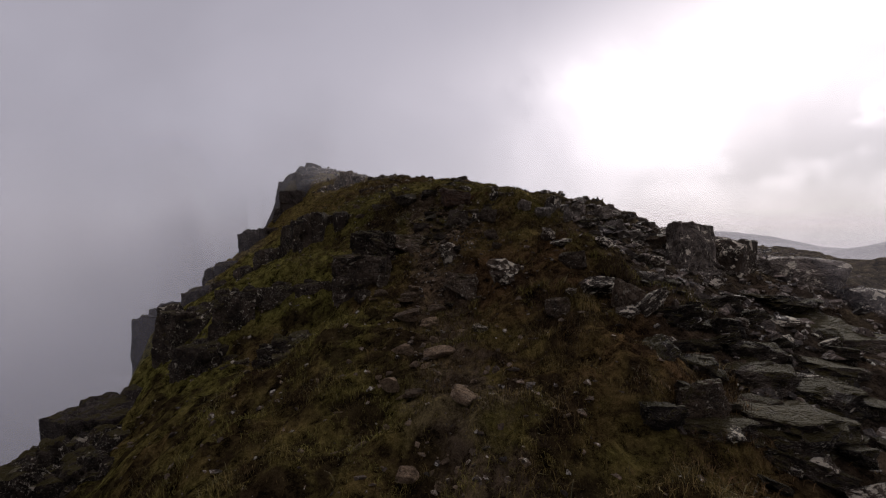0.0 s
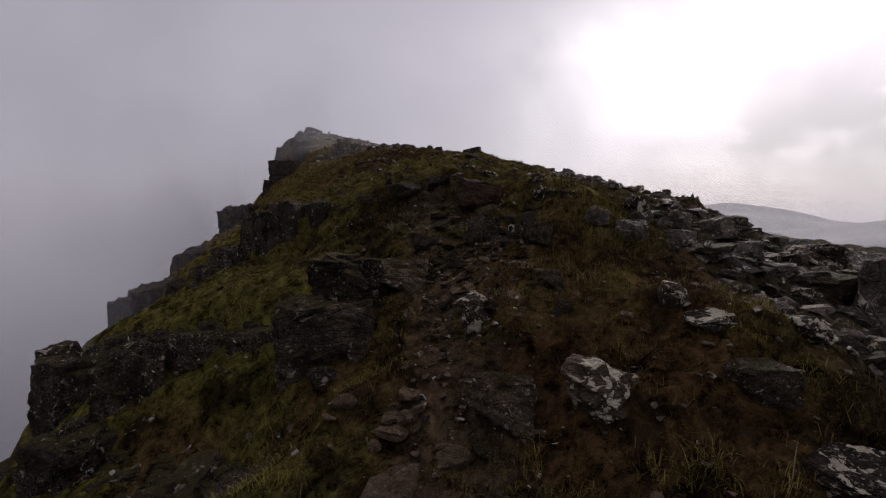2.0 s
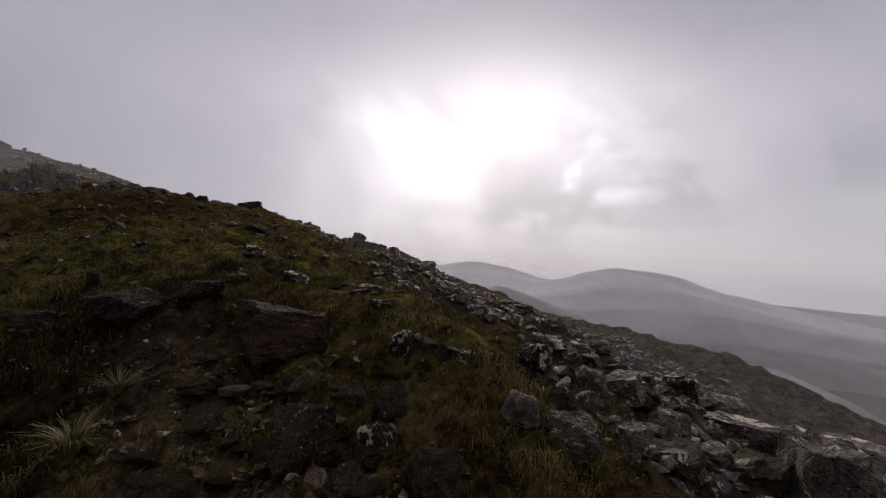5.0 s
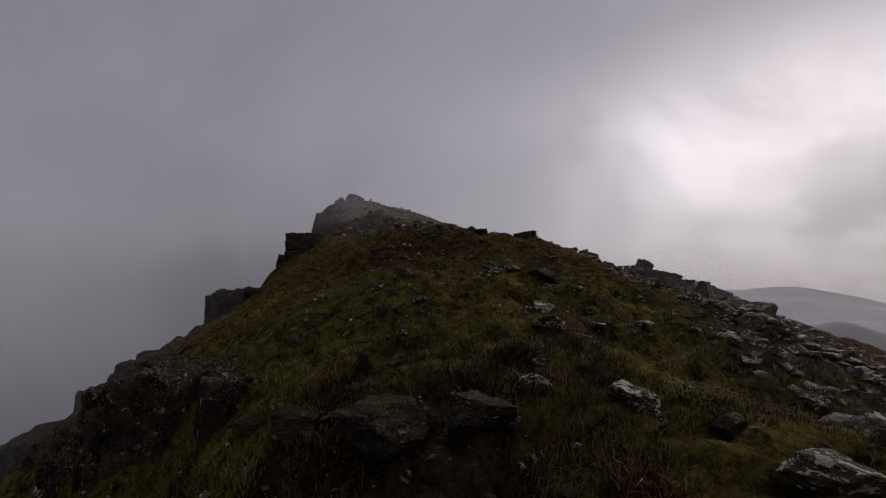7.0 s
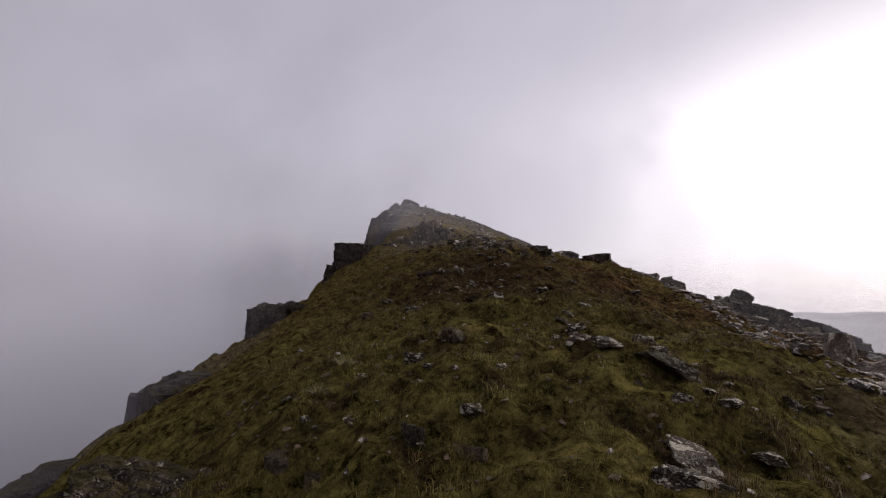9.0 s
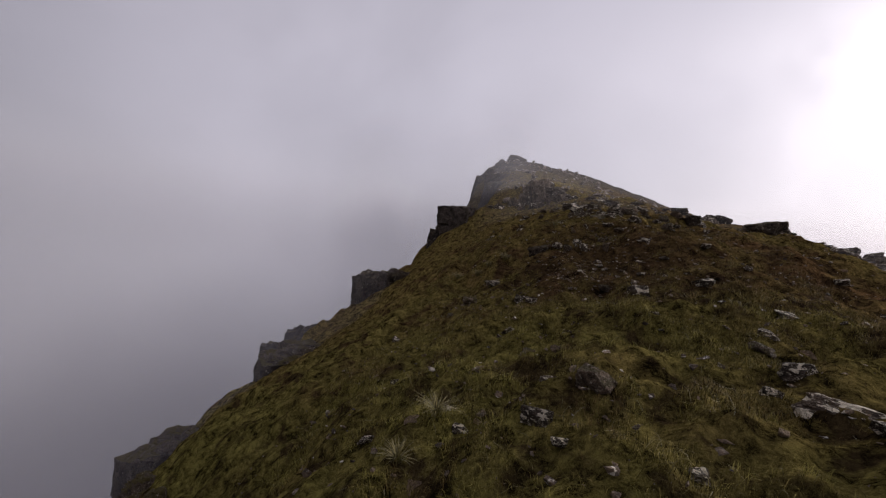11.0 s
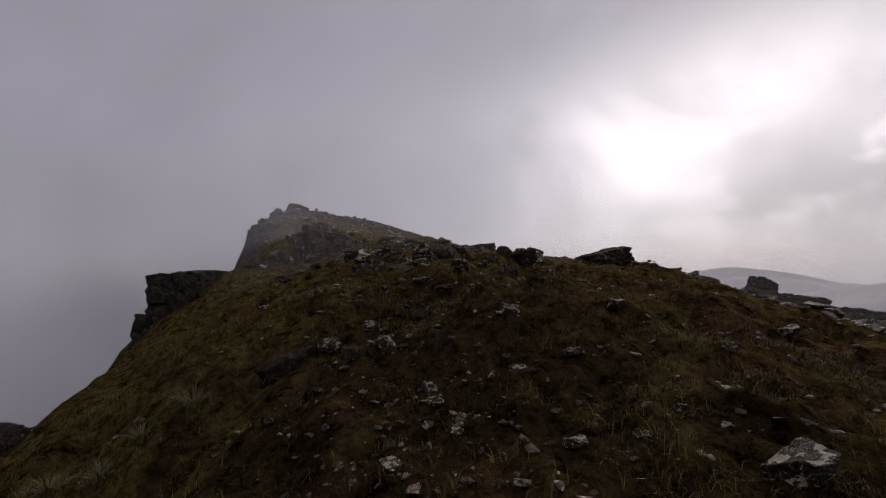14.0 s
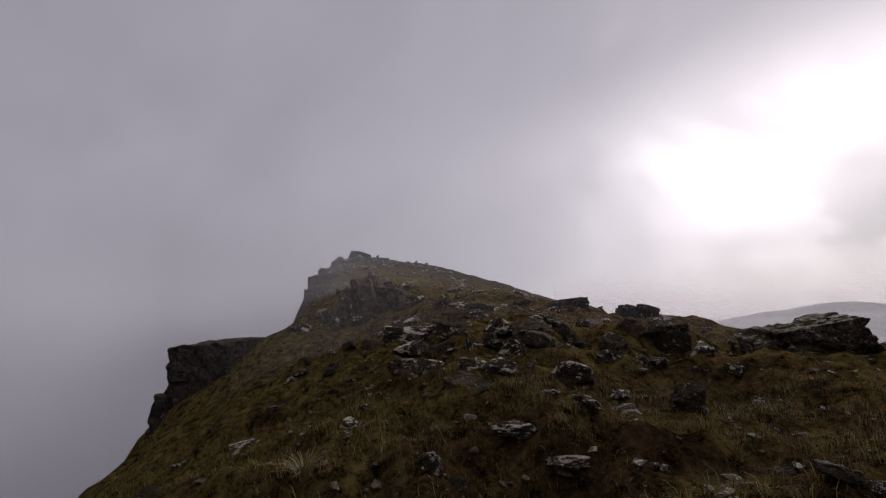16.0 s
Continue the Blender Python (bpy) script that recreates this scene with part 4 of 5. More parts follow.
TOR_APRON = [
    (-3.13, 26.25, 0.38, 0.23, "P"),
    (-1.65, 25.78, 0.42, 0.2, "P"),
    (-2.6, 25.93, 0.35, 0.17, "P"),
    (-2.33, 25.93, 0.34, 0.15, "P"),
    (-2.4, 27.09, 0.26, 0.11, "P"),
    (-2.45, 27.22, 0.23, 0.18, "D"),
    (-2.74, 27.02, 0.1, 0.19, "P"),
    (-0.77, 25.38, 0.31, 0.23, "D"),
    (-1.02, 26.93, 0.27, 0.14, "P"),
    (-0.82, 27.3, 0.34, 0.22, "D"),
    (-1.9, 27.39, 0.54, 0.28, "D"),
    (-1.39, 27.55, 0.28, 0.23, "D"),
    (0.06, 27.77, 0.54, 0.44, "D"),
    (-2.75, 29.95, 0.69, 0.23, "D"),
    (-0.45, 26.98, 0.27, 0.09, "P"),
]
UPPER_TURF = [
    (-2.8, 24.41, 0.18, 0.12, "P"),
    (-2.24, 24.7, 0.34, 0.11, "P"),
    (-3.64, 25.19, 0.24, 0.09, "P"),
    (-2.62, 24.4, 0.14, 0.06, "D"),
    (-1.67, 24.78, 0.14, 0.05, "P"),
    (-1.72, 24.9, 0.17, 0.08, "P"),
    (-1.94, 24.38, 0.21, 0.04, "F"),
    (-0.75, 23.88, 0.16, 0.06, "D"),
    (-3.29, 23.18, 0.29, 0.16, "P"),
    (-2.89, 22.72, 0.27, 0.14, "D"),
    (-2.57, 22.79, 0.19, 0.17, "P"),
    (-0.83, 22.16, 0.17, 0.06, "P"),
    (-1.26, 22.22, 0.24, 0.06, "F"),
    (-2.06, 22.74, 0.15, 0.18, "D"),
    (-2.24, 23.79, 0.24, 0.12, "D"),
]
GRASSY_BROW = [
    (-0.81, 13.69, 0.22, 0.14, "d"),
    (-1.42, 16.01, 0.28, 0.18, "d"),
    (0.85, 11.8, 0.14, 0.09, "d"),
    (0.23, 17.25, 0.26, 0.12, "p"),
    (0.97, 15.77, 0.23, 0.1, "p"),
    (-0.65, 11.65, 0.16, 0.06, "p"),
    (-2.06, 12.24, 0.3, 0.11, "d"),
]
MIDDLE_SLOPE = [
    (0.61, 13.57, 0.45, 0.21, "p"),
    (-1.33, 13.99, 0.19, 0.15, "d"),
    (0.32, 16.43, 0.48, 0.19, "p"),
    (1.02, 15.38, 0.56, 0.1, "d"),
    (-2.48, 13.91, 0.2, 0.14, "d"),
    (1.42, 14.35, 0.19, 0.09, "p"),
    (1.34, 14.8, 0.15, 0.07, "p"),
    (0.88, 14.64, 0.14, 0.07, "p"),
    (-2.11, 13.87, 0.17, 0.1, "d"),
    (0.48, 15.72, 0.26, 0.06, "p"),
    (-2.42, 15.53, 0.14, 0.06, "p"),
    (-2.32, 17.29, 0.17, 0.11, "d"),
    (1.15, 16.88, 0.19, 0.08, "p"),
]
UPPER_SLOPE = [
    (-3.17, 19.72, 0.16, 0.12, "p"),
    (-2.01, 18.03, 0.13, 0.13, "p"),
    (0.61, 19.25, 0.23, 0.08, "p"),
    (0.2, 18.11, 0.19, 0.08, "p"),
    (-0.31, 19.44, 0.26, 0.08, "p"),
    (-5.44, 19.15, 0.23, 0.09, "p"),
    (0.08, 17.72, 0.22, 0.09, "d"),
    (-2.86, 19.4, 0.17, 0.08, "p"),
    (-4.38, 20.22, 0.26, 0.14, "d"),
    (-4.55, 19.75, 0.21, 0.11, "d"),
    (-4.21, 21.22, 0.44, 0.12, "p"),
    (-1.75, 20.25, 0.18, 0.12, "d"),
]
UPPER_BROW = [
    (-3.4, 21.82, 0.09, 0.05, "p"),
    (0.14, 21.64, 0.2, 0.05, "p"),
    (-3.49, 26.68, 0.4, 0.2, "p"),
]
TOP_SHOULDER = [
    (-1.87, 26.82, 0.41, 0.21, "d"),
    (-3.8, 28.15, 0.63, 0.22, "p"),
    (-3.16, 28.17, 0.54, 0.23, "d"),
]
GREY_STONES = [
    (1.21, 13.39, 0.15, 0.08, "p"),
    (1.65, 13.52, 0.13, 0.07, "p"),
    (-0.89, 14.2, 0.17, 0.09, "p"),
    (-1.78, 15.57, 0.22, 0.11, "p"),
    (0.92, 12.43, 0.12, 0.06, "p"),
    (1.84, 13.67, 0.17, 0.08, "p"),
    (-0.26, 12.89, 0.08, 0.04, "p"),
    (-1.24, 19.89, 0.31, 0.16, "p"),
    (2.18, 15.52, 0.19, 0.1, "p"),
    (-0.89, 13.06, 0.11, 0.06, "p"),
    (-0.23, 20.47, 0.28, 0.14, "p"),
    (-2.33, 21.05, 0.12, 0.06, "p"),
    (-0.02, 23.08, 0.18, 0.09, "p"),
    (-1.23, 22.95, 0.19, 0.1, "p"),
    (-2.1, 22.1, 0.14, 0.07, "p"),
    (-0.43, 21.22, 0.12, 0.06, "p"),
    (-1.91, 21.35, 0.09, 0.05, "p"),
    (2.55, 23.76, 0.26, 0.13, "p"),
    (-1.22, 20.98, 0.12, 0.06, "p"),
    (-2.87, 23.71, 0.23, 0.11, "p"),
    (0.65, 22.26, 0.14, 0.07, "p"),
    (-0.8, 21.02, 0.09, 0.04, "p"),
    (-0.72, 15.23, 0.12, 0.06, "p"),
    (-0.05, 16.69, 0.15, 0.07, "p"),
    (0.76, 13.94, 0.34, 0.17, "p"),
]
for rows, where in ((PATH_BLOCKS, "worn path"), (FIELD_BLOCKS, "field blocks"), (STONY_BROW, "stony brow"), (BROKEN_STEPS, "broken steps"), (SLAB_PAVEMENT, "slab pavement"), (LOWER_STEP, "lower step"), (WORN_PATH, "worn path"), (DARK_HOLLOW, "dark hollow"), (TOR_APRON, "tor's apron"), (UPPER_TURF, "upper turf"), (GRASSY_BROW, "grassy brow"), (MIDDLE_SLOPE, "middle slope"), (UPPER_SLOPE, "upper slope"), (UPPER_BROW, "upper brow"), (TOP_SHOULDER, "top shoulder"), (GREY_STONES, "open slope")):
    for x, y, w, h, look_of in rows:
        name, pool, label = LOOKS[look_of]
        if look_of in "dp":
            high, sink, tip = max(h * 1.25, 0.36 * w), 0.44, 12
        elif look_of in "tT":
            w *= 0.72
            high, sink, tip = max(h * 0.7, 0.25 * w), 0.36, 8
        elif look_of in "SFR":
            high, sink, tip = max(h * 1.5, 0.26 * w), 0.46, 9
        else:
            w *= 0.88
            high, sink, tip = max(h * 1.15, 0.45 * w), 0.36, 12
        lay(name, x, y + 0.35 * w, (w * 1.12, w * PICK.uniform(0.75, 1.0), high), PICK.uniform(-28, 28), (PICK.uniform(-tip, tip), PICK.uniform(-tip, tip)), sink, pool, None, label, "rock", "rocks of the " + where)


def rubble(count, spot, sizes, flat, label, group, pools, name="boulder"):
    """Loose blocks lying against one another; spot() gives each place."""
    for _ in range(count):
        x, y = spot()
        w = sizes[0] * (sizes[1] / sizes[0]) ** (PICK.random() ** 1.6)
        size = (w * PICK.uniform(0.9, 1.35), w * PICK.uniform(0.7, 1.0), w * PICK.uniform(*flat))
        lay(name, x, y, size, PICK.uniform(0, 180), (PICK.uniform(-22, 22), PICK.uniform(-22, 22)), PICK.uniform(0.25, 0.5), PICK.choice(pools), None, label, "rock", group)


rubble(330, lambda: (x := 2.5 + 5.8 * PICK.random() ** 0.8, PICK.uniform(max(5.6, 5.4 + 0.75 * (x - 2.8)), 13.0)), (0.11, 0.40), (0.35, 0.7), "angular grey block of the boulder field", "boulder field", (BLOCKS_FIELD, BLOCKS_FIELD, BLOCKS_FIELD, BLOCKS_PALE))
rubble(70, lambda: (x := 2.4 + 5.6 * PICK.random() ** 0.8, PICK.uniform(max(5.0, 5.0 + 0.8 * (x - 2.8)), 13.0)), (0.16, 0.42), (0.28, 0.5), "flat dark slab of the boulder field", "boulder field slabs", (SLABS, SLABS, SLABS, SLABS_PALE), "flat_rock")
rubble(120, lambda: (PICK.uniform(1.9, 5.6), PICK.uniform(2.5, 5.6)), (0.10, 0.45), (0.25, 0.5), "dark slab of the broken rock pavement", "slab pavement", (SLABS, SLABS, SLABS_PALE), "flat_rock")
rubble(170, lambda: (PICK.gauss(0.35, 0.45), PICK.gauss(8.8, 0.9)), (0.05, 0.18), (0.3, 0.6), "flat dark rock stepping up the worn path", "path rocks", (SLABS, BLOCKS, STONES_TAN), "path_rock")
rubble(14, lambda: (PICK.gauss(0.7, 0.5), PICK.gauss(8.9, 0.6)), (0.16, 0.32), (0.35, 0.7), "tilted dark slab beside the worn path", "path slabs", (SLABS, BLOCKS), "flat_rock")
rubble(34, lambda: (PICK.gauss(-0.3, 0.35), PICK.uniform(3.0, 8.0)), (0.07, 0.26), (0.22, 0.45), "flat tan stone of the worn path", "path stones", (STONES_TAN,), "stone")
rubble(80, lambda: (PICK.gauss(0.1, 0.35), PICK.gauss(8.9, 0.8)), (0.09, 0.26), (0.16, 0.32), "thin flat plate lying in the path's gully", "path plates", (SLABS, STONES_TAN, SLABS_RUST), "stone_plate")
rubble(220, lambda: (PICK.uniform(4.4, 10.0), PICK.uniform(11.0, 20.0)), (0.16, 0.50), (0.28, 0.6), "angular grey plate of the open scree", "scree plates", (BLOCKS_FIELD, BLOCKS_FIELD, BLOCKS_PALE, STONES), "scree_plate")
rubble(60, lambda: (PICK.gauss(0, 1.0) + np.interp(u := PICK.random(), (0, 1), (5.6, 13.0)), 30.6 - abs(PICK.gauss(0, 1.5)) + 2 * u - 2.5 * u * u), (0.35, 0.95), (0.45, 0.85), "dark block heaped along the skyline rib", "skyline rib", (STONES,), "rib_block")
rubble(55, lambda: (PICK.uniform(-6.8, 1.0), PICK.uniform(27, 37)), (0.15, 0.45), (0.4, 0.8), "pale angular rock strewn over the upper ridge", "upper ridge rocks", (STONES, STONES_PALE, STONES_PALE), "ridge_rock")
rubble(130, lambda: (PICK.uniform(-4.2, 5.0), PICK.uniform(10.5, 28.0)), (0.06, 0.19), (0.35, 0.7), "small rock crusted with white lichen, bedded in grass", "rocks of the grassy slope", (STONES_PALE, STONES_PALE, STONES_TAN), "small_rock")
rubble(150, lambda: (PICK.gauss(-2.2, 1.8), PICK.uniform(25.6, 33.5)), (0.09, 0.40), (0.35, 0.8), "angular rock with pale lichen on the upper brow", "rocks of the upper brow", (STONES_PALE, STONES_PALE, STONES), "brow_rock")
rubble(60, lambda: (PICK.gauss(-7.2, 1.2), PICK.gauss(36.4, 0.7)), (0.2, 0.6), (0.6, 1.1), "splintered rock heaped round the tor", "tor rocks", (STONES, STONES_PALE), "tor_block")


# ---------------------------------------------------------------- scree and small stones
def chips(name, count, spot, sizes, flat, mat, label):
    """Very many small stones in one mesh."""
    r = np.random.default_rng(count)
    shapes = []
    for k in range(8):
        bm = bmesh.new()
        for p in r.normal(0, 1, (11, 3)):
            bm.verts.new(p / np.linalg.norm(p) * r.uniform(0.75, 1.0))
        got = bmesh.ops.convex_hull(bm, input=bm.verts)
        bmesh.ops.delete(bm, geom=[v for v in bm.verts if not v.link_faces], context="VERTS")
        bm.verts.index_update()
        shapes.append((np.array([v.co[:] for v in bm.verts]), np.array([[v.index for v in f.verts] for f in bm.faces])))
        bm.free()
    x, y = spot(r, count)
    z = ground(x, y)
    verts, faces, base = [], [], 0
    for k in range(count):
        v, f = shapes[k % 8]
        w = sizes[0] * (sizes[1] / sizes[0]) ** (r.random() ** 2)
        a = r.uniform(0, 6.28)
        m = Euler((r.normal(0, 0.2), r.normal(0, 0.2), a)).to_matrix()
        q = (v * (w / 2 * np.array([r.uniform(0.9, 1.3), r.uniform(0.6, 1.0), r.uniform(*flat)]))) @ np.array(m).T
        q = q * (1 + 0.16 * np.sin(v * 9.0 + k))
        verts.append(q + (x[k], y[k], z[k] + 0.06 * w))
        faces.append(f + base)
        base += len(v)
    me = bpy.data.meshes.new(name)
    me.from_pydata(np.concatenate(verts), [], np.concatenate(faces).tolist())
    me.materials.append(mat)
    tagged(new(name, me), label, "stones", kind="stuff")


def chip_material(name, low, high, lichen):
    m, t, bsdf = material(name)
    isl = t.nodes.new("ShaderNodeNewGeometry").outputs["Random Per Island"]
    at = coords(t)
    grain = noise_tex(t, at, 26, 4, 0.7)
    col = mix(t, isl, low, high)
    col = mix(t, 0.8, col, mix(t, ramp(t, grain, (0.35, 0.0), (0.65, 1.0)), (0.05, 0.045, 0.04), (0.80, 0.74, 0.66)), "OVERLAY")
    crust = ramp(t, noise_tex(t, at, 9, 4, 0.6, 0.5), (0.58, 0.0), (0.62, lichen))
    t.links.new(mix(t, crust, col, (0.80, 0.73, 0.60)), bsdf.inputs["Base Color"])
    bsdf.inputs["Roughness"].default_value = 0.8
    bump(t, bsdf, grain, 1.0, 0.05)
    return m


SCREE = chip_material("scree_stone", (0.040, 0.032, 0.026), (0.235, 0.190, 0.155), 0.7)
GRIT = chip_material("small_stone", (0.03, 0.019, 0.011), (0.20, 0.145, 0.095), 0.55)
chips("scree", 3600, lambda r, n: (2.6 + 6.8 * r.random(n) ** 0.9, r.uniform(3.0, 14.5, n)), (0.07, 0.36), (0.35, 0.8), SCREE, "grey blocky scree packed between the boulders")
chips("scree", 4600, lambda r, n: (4.2 + 8 * r.random(n) ** 1.3, r.uniform(11, 31, n)), (0.10, 0.45), (0.25, 0.55), SCREE, "flat grey scree plates on the open slope")
chips("ridge_stones", 420, lambda r, n: (crest_x(v := r.uniform(36, 76, n)) + r.uniform(-3, 9, n), v), (0.2, 0.9), (0.5, 0.9), SCREE, "grey stones along the far ridge")
chips("small_stones", 9000, lambda r, n: (r.uniform(-5.5, 5.5, n), r.uniform(1.0, 34.0, n)), (0.02, 0.13), (0.4, 0.8), GRIT, "small pale stones scattered in the turf")
chips("small_stones", 900, lambda r, n: (r.normal(0, 0.45, n) + np.linspace(0.3, -0.4, n), np.linspace(2.0, 12.0, n)), (0.02, 0.13), (0.35, 0.7), GRIT, "small tan stones on the worn path")
chips("small_stones", 1800, lambda r, n: (r.normal(0.3, 0.4, n), r.normal(8.6, 0.9, n)), (0.02, 0.10), (0.35, 0.7), GRIT, "small stones packed in the path's gully")
chips("small_stones", 500, lambda r, n: (r.normal(0, 0.7, n) - 2.2, r.uniform(20.0, 24.5, n)), (0.03, 0.14), (0.35, 0.7), GRIT, "small grey stones on bare peat")


# ---------------------------------------------------------------- grass
def grass(name, count, spot, length, mat, label, lean=0.7, kind="stuff"):
    """Fine bent blades, in small clumps, in one mesh."""
    r = np.random.default_rng(count + 3)
    x, y = spot(r, count)
    tuft = fbm(x * 2.3 + 9, y * 2.3, 3)
    keep = r.random(len(x)) < np.clip(0.5 + 2.6 * tuft, 0.04, 1)
    field = np.clip((x - 2.4 + 1.6 * fbm(x * 0.8, y * 0.8, 2)) / 0.8, 0, 1) * np.clip((18.5 - y) / 3, 0, 1)
    keep &= r.random(len(x)) > 0.88 * field
    for px, py, wide in ((-1.7, 22.2, 2.0), (-0.7, 11.3, 1.1), (-0.1, 7.0, 0.8)):
        keep &= r.random(len(x)) > 0.75 * np.exp(-(((x - px) / wide) ** 2) - ((y - py) / wide) ** 2)
    x, y, tuft = x[keep], y[keep], tuft[keep]
    z = ground(x, y)
    n = len(x)
    a = r.uniform(0, 2 * np.pi, n)
    h = length * r.uniform(0.45, 1.25, n) * (1 + 0.9 * np.clip(tuft, -0.4, 0.5))
    w = 0.0012 + 0.012 * h
    out = h * lean * r.uniform(0.3, 1.5, n)
    dx, dy = np.cos(a), np.sin(a)
    px, py = -dy * w, dx * w
    v = np.empty((n, 5, 3))
    v[:, 0] = np.stack([x - px, y - py, z - 0.02], -1)
    v[:, 1] = np.stack([x + px, y + py, z - 0.02], -1)
    mx, my, mz = x + dx * out * 0.4, y + dy * out * 0.4, z + h * 0.65
    v[:, 2] = np.stack([mx + px * 0.8, my + py * 0.8, mz], -1)
    v[:, 3] = np.stack([mx - px * 0.8, my - py * 0.8, mz], -1)
    v[:, 4] = np.stack([x + dx * out, y + dy * out, z + h * r.uniform(0.6, 1.0, n)], -1)
    i = np.arange(n)[:, None] * 5
    tri = np.concatenate([i + (0, 1, 2), i + (0, 2, 3), i + (3, 2, 4)])
    me = bpy.data.meshes.new(name)
    me.vertices.add(n * 5)
    me.vertices.foreach_set("co", v.ravel())
    me.loops.add(tri.size)
    me.loops.foreach_set("vertex_index", tri.ravel().astype(np.int32))
    me.polygons.add(len(tri))
    me.polygons.foreach_set("loop_start", np.arange(0, tri.size, 3, dtype=np.int32))
    me.update(calc_edges=True)
    me.materials.append(mat)
    tagged(new(name, me), label, "grass", kind=kind)


def strip(y0, y1, half_left, half_right):
    def spot(r, n):
        y = r.uniform(y0, y1, n)
        x = crest_x(y) - 1.0 + r.uniform(-half_left, half_right, n)
        return x, y
    return spot


grass("grass", 250000, strip(0.8, 13.0, 4.0, 3.6), 0.052, BLADES, "short olive and brown hill grass", 1.2)
grass("grass", 260000, strip(11.0, 27.0, 4.5, 4.5), 0.055, BLADES, "short olive and brown hill grass", 1.2)
grass("grass", 70000, strip(8.0, 42.0, 8.0, 9.0), 0.052, BLADES, "rough olive hill grass", 1.0)
grass("grass", 9000, strip(1.5, 32.0, 4.5, 5.0), 0.085, STRAW, "thin pale seeding grass stems", 1.6)


def tussock(x, y, size, seed):
    r = random.Random(seed)
    bm = bmesh.new()
    for _ in range(90):
        a, l = r.uniform(0, 6.28), size * r.uniform(0.6, 1.15)
        d = Vector((math.cos(a), math.sin(a), 0))
        side = Vector((-d.y, d.x, 0)) * 0.004
        foot = d * r.uniform(0, 0.25) * size
        bend = r.uniform(0.35, 1.0)
        pts = [foot + d * (l * bend * t * t) + Vector((0, 0, l * (t - 0.55 * bend * t * t))) for t in (0, 0.35, 0.7, 1.0)]
        rows = [(bm.verts.new(p - side * (1 - 0.7 * k / 3)), bm.verts.new(p + side * (1 - 0.7 * k / 3))) for k, p in enumerate(pts)]
        for (a0, a1), (b0, b1) in zip(rows, rows[1:]):
            bm.faces.new((a0, a1, b1, b0))
    ob = new("grass_tussock", to_mesh("grass_tussock", bm, STRAW))
    ob.matrix_basis = Matrix.Translation((x, y, gz(x, y) - 0.02))
    tagged(ob, "drooping tussock of long pale straw-coloured grass", "grass", "tussocks")


for k, (x, y) in enumerate(((-2.77, 15.1), (-2.69, 15.6), (-4.48, 22.7), (-4.85, 22.5), (-5.06, 22.3), (-4.4, 21.6), (-4.95, 21.3), (-0.6, 10.4), (-0.75, 9.8), (-3.6, 24.3), (-5.7, 22.5))):
    tussock(x, y, 0.20 + 0.04 * (k % 3), 50 + k)


# ---------------------------------------------------------------- drifting mist
def sheet(name, mat, points, low, high, label):
    """A gently curving upright sheet of thin cloud along the given line."""
    bm = bmesh.new()
    pts = [Vector((*p, 0)) for p in points]
    line = []
    ends = [pts[0] * 2 - pts[1], *pts, pts[-1] * 2 - pts[-2]]
    for p0, p1, p2, p3 in zip(ends, ends[1:], ends[2:], ends[3:]):
        for k in range(10):
            u = k / 10
            line.append(0.5 * ((2 * p1) + (p2 - p0) * u + (2 * p0 - 5 * p1 + 4 * p2 - p3) * u * u + (3 * p1 - p0 - 3 * p2 + p3) * u**3))
    line.append(pts[-1])
    rows = 8
    grid = []
    for k, p in enumerate(line):
        lean = 0.5 * math.sin(k * 0.3)
        grid.append([bm.verts.new((p.x + lean * j / rows, p.y, low + (high - low) * j / rows)) for j in range(rows + 1)])
    for c0, c1 in zip(grid, grid[1:]):
        for j in range(rows):
            bm.faces.new((c0[j], c1[j], c1[j + 1], c0[j + 1]))
    ob = new(name, to_mesh(name, bm, mat, smooth=True))
    tagged(ob, label, "mist", kind="stuff")


THIN = "thin grey drifting mist beside the cliff"
for off, level in ((-0.6, 0.08), (-4.0, 0.15)):
    sheet("mist", mist_material("mist_near", level, 0.06, (-1.0, 7.5), (-22.0, -35.5)), [(-6.4 + off, -20), (-6.4 + off, 4), (-7.0 + off, 10), (-8.2 + off, 16), (-9.0 + off, 22), (-10.4 + off, 27), (-12.2 + off, 33), (-15.0 + off, 42), (-22.0 + off, 60), (-33.0 + off, 82)], -40, 9, THIN)
sheet("mist", mist_material("mist_mid", 0.235, 0.04, (0.0, 14.0), (-34.0, -51.5)), [(-20, -30), (-19, 10), (-24, 30), (-32, 52), (-41, 75), (-52, 100)], -60, 15, THIN)
for y, level in ((29.0, 0.05), (39.5, 0.08)):
    sheet("mist", mist_material("mist_veil", level, 0.08, (crest_z(y) + 1.0, crest_z(y) + 7.0), (crest_x(y) - 2.0, crest_x(y) - 6.0), (16.0, 38.0)), [(float(crest_x(y)) - 10, y + 1), (0, y), (14, y - 1), (40, y - 4)], -16, float(crest_z(y)) + 7, "faint mist drifting across the upper ridge")
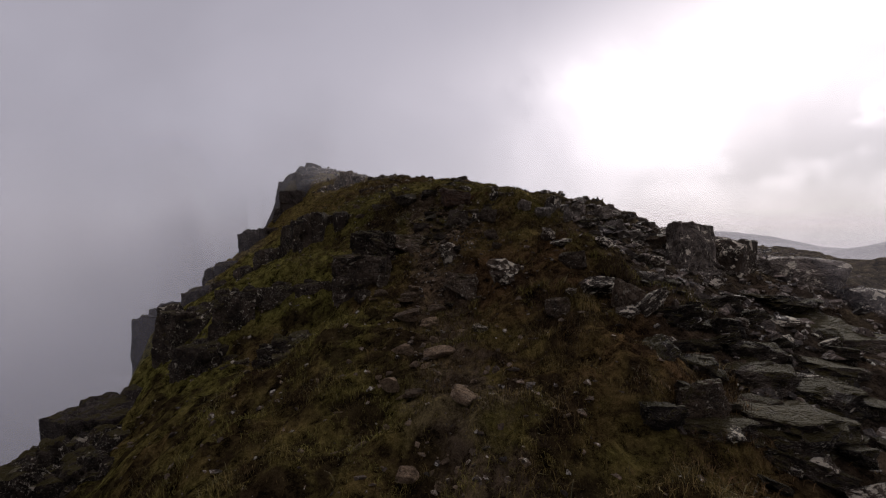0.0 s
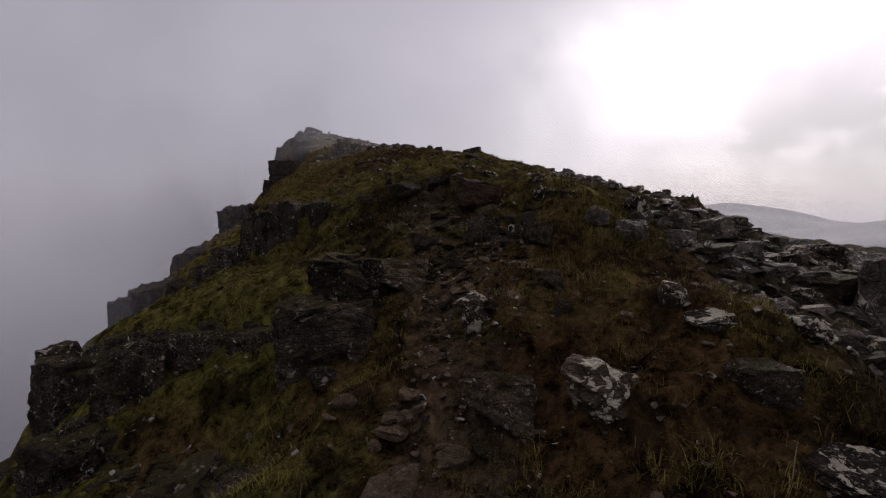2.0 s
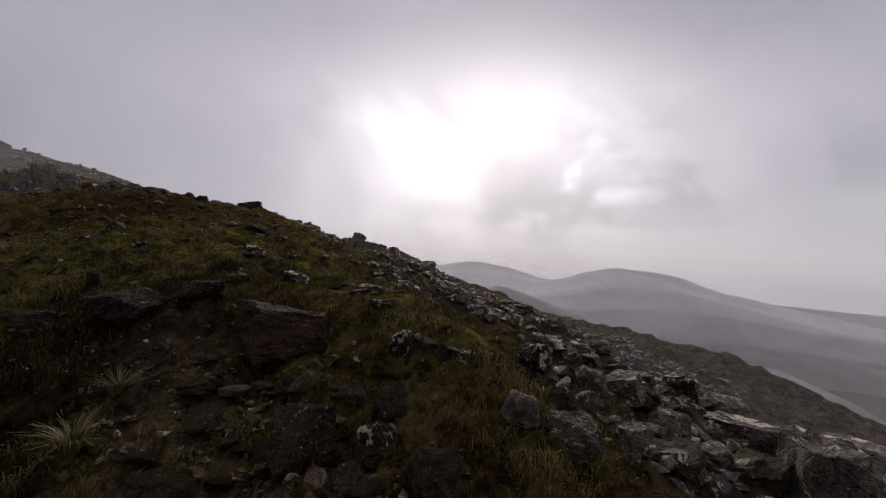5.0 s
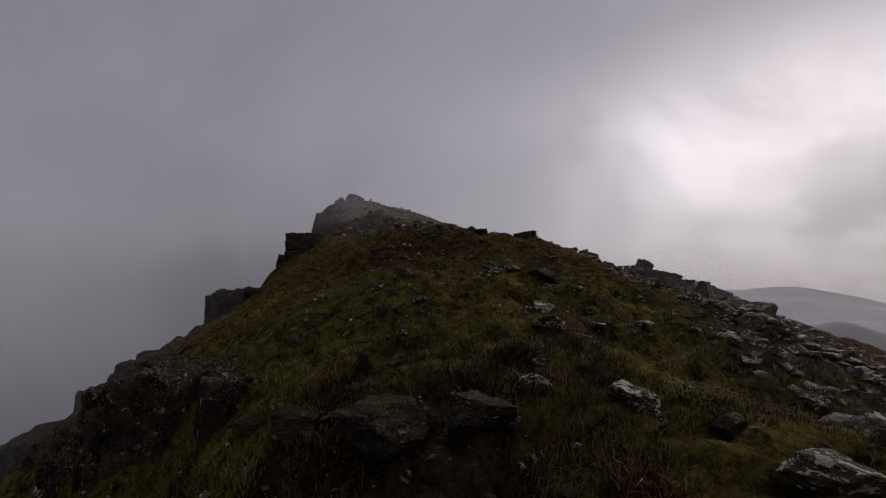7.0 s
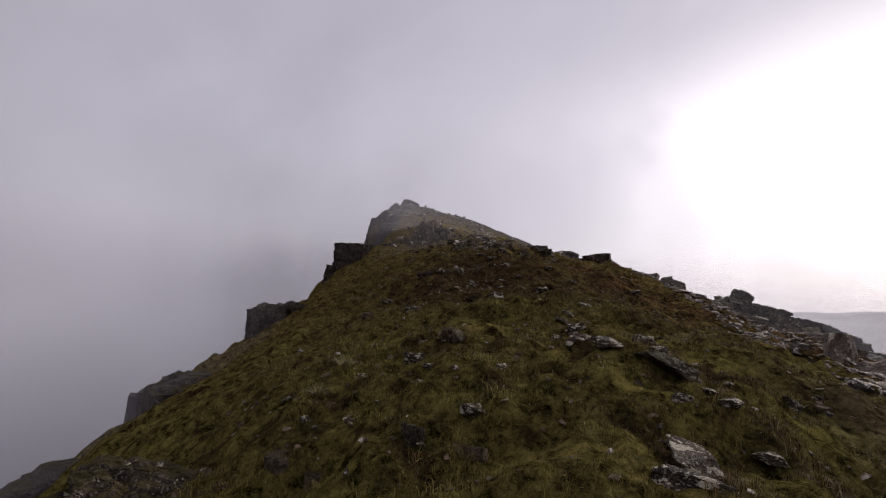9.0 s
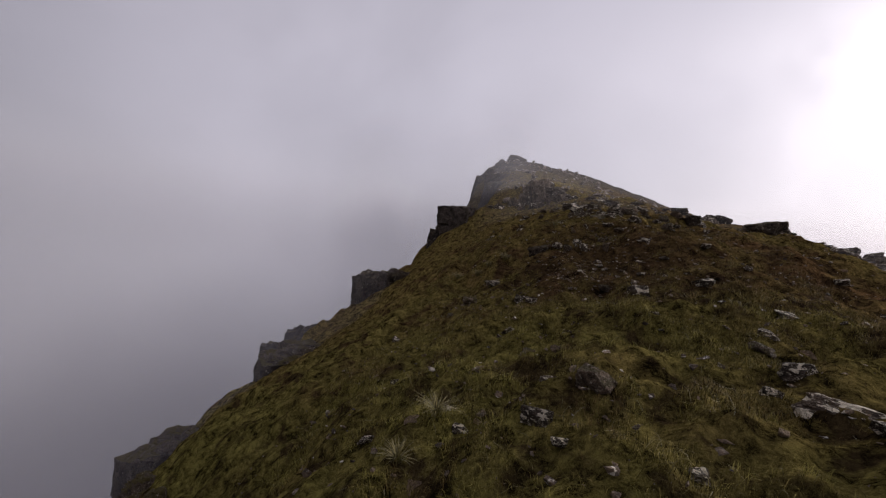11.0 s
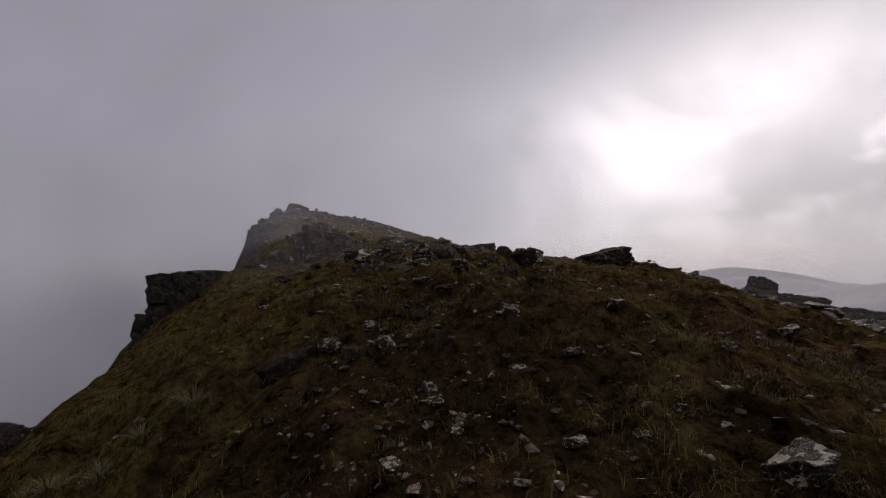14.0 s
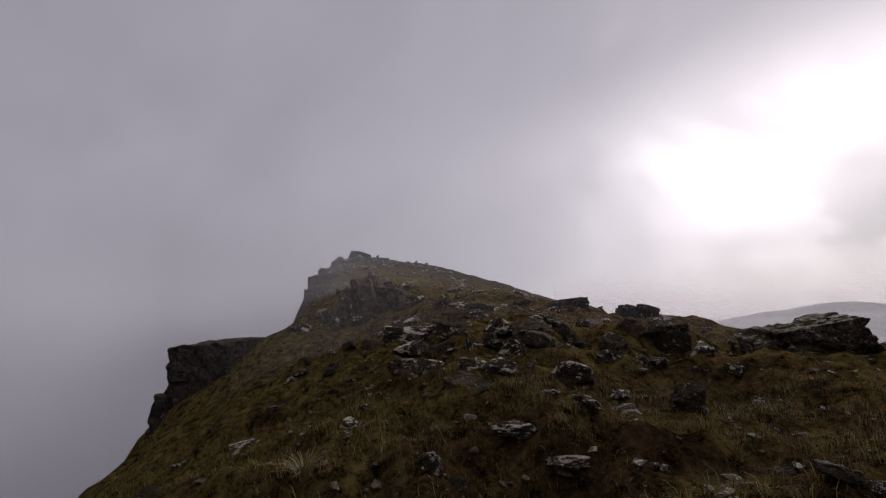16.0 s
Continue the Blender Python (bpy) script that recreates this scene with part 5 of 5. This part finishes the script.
for y, x0, x1, level in ((41, -10.6, -8.4, 0.11), (56, -17.0, -10.5, 0.14)):
    sheet("mist", mist_material("mist_summit", level, 0.08, (9.5 if y < 50 else 12.5, 19.0), (x0, x1), (-32.0, -45.0), 0.58), [(-46, y + 3), (-30, y + 1), (x1 + 0.2, y)], -12, 19, "grey mist curling over the summit crags")
for level, r, top in ((0.235, 420, 22), (0.235, 1150, 110), (0.235, 1270, 120), (0.235, 1400, 130)):
    mat = mist_material("valley_haze", level, 0.6 / r, (-0.5 * top, float(top)))
    line = [(r * 0.15, r * 1.25), (r * 3.1, r * -1.7)]
    sheet("haze", mat, line, -300, top, "pale grey haze over the valley")
for x, level in ((7.5, 0.055),):
    sheet("mist", mist_material("mist_veil", level, 0.08, (3.0, 8.0)), [(x, -12), (x, 4), (x + 0.5, 14), (x + 3.0, 26), (x + 6, 40)], -14, 9, "faint mist drifting over the open slope")


# ---------------------------------------------------------------- far hills
def fell_material():
    m, t, bsdf = material("distant_fell")
    at = coords(t)
    # grassy hill colour greyed and paled, with part of the haze painted in
    col = mix(t, ramp(t, noise_tex(t, at, 0.006, 6, 0.6, 0.5), (0.38, 0.0), (0.62, 1.0)), (0.10, 0.095, 0.085), (0.22, 0.205, 0.19))
    t.links.new(col, bsdf.inputs["Base Color"])
    bsdf.inputs["Roughness"].default_value = 0.95
    return m


FELL = fell_material()


def far_hill(bearing, away, width, depth, height, base, seed, label):
    bm = bmesh.new()
    n = 60
    bmesh.ops.create_grid(bm, x_segments=n, y_segments=n // 2, size=1)
    for v in bm.verts:
        x, y = v.co.x, v.co.y
        dome = math.exp(-(2.0 * abs(x) ** 1.35)) * max(0, 1 - y * y) ** 0.8
        rough = noise.fractal(Vector((x * 2.2 + seed, y * 2.2, 0)), 0.9, 2.1, 5)
        v.co = Vector((x * width, y * depth, (dome * (1 + 0.16 * rough)) * height))
    ob = new("distant_hill", to_mesh("distant_hill", bm, FELL, smooth=True))
    b = radians(bearing)
    ob.matrix_basis = pose(away * math.sin(b), away * math.cos(b), base, 0, 0, -bearing)
    tagged(ob, label, "hill", kind="structure")


far_hill(36.5, 2200, 1500, 700, 255, -262, 1, "hazy grey mountain across the valley")
far_hill(54, 1700, 1300, 600, 232, -252, 5, "hazy broad mountain across the valley")
far_hill(40, 1000, 620, 260, 172, -240, 9, "hazy low spur across the valley")
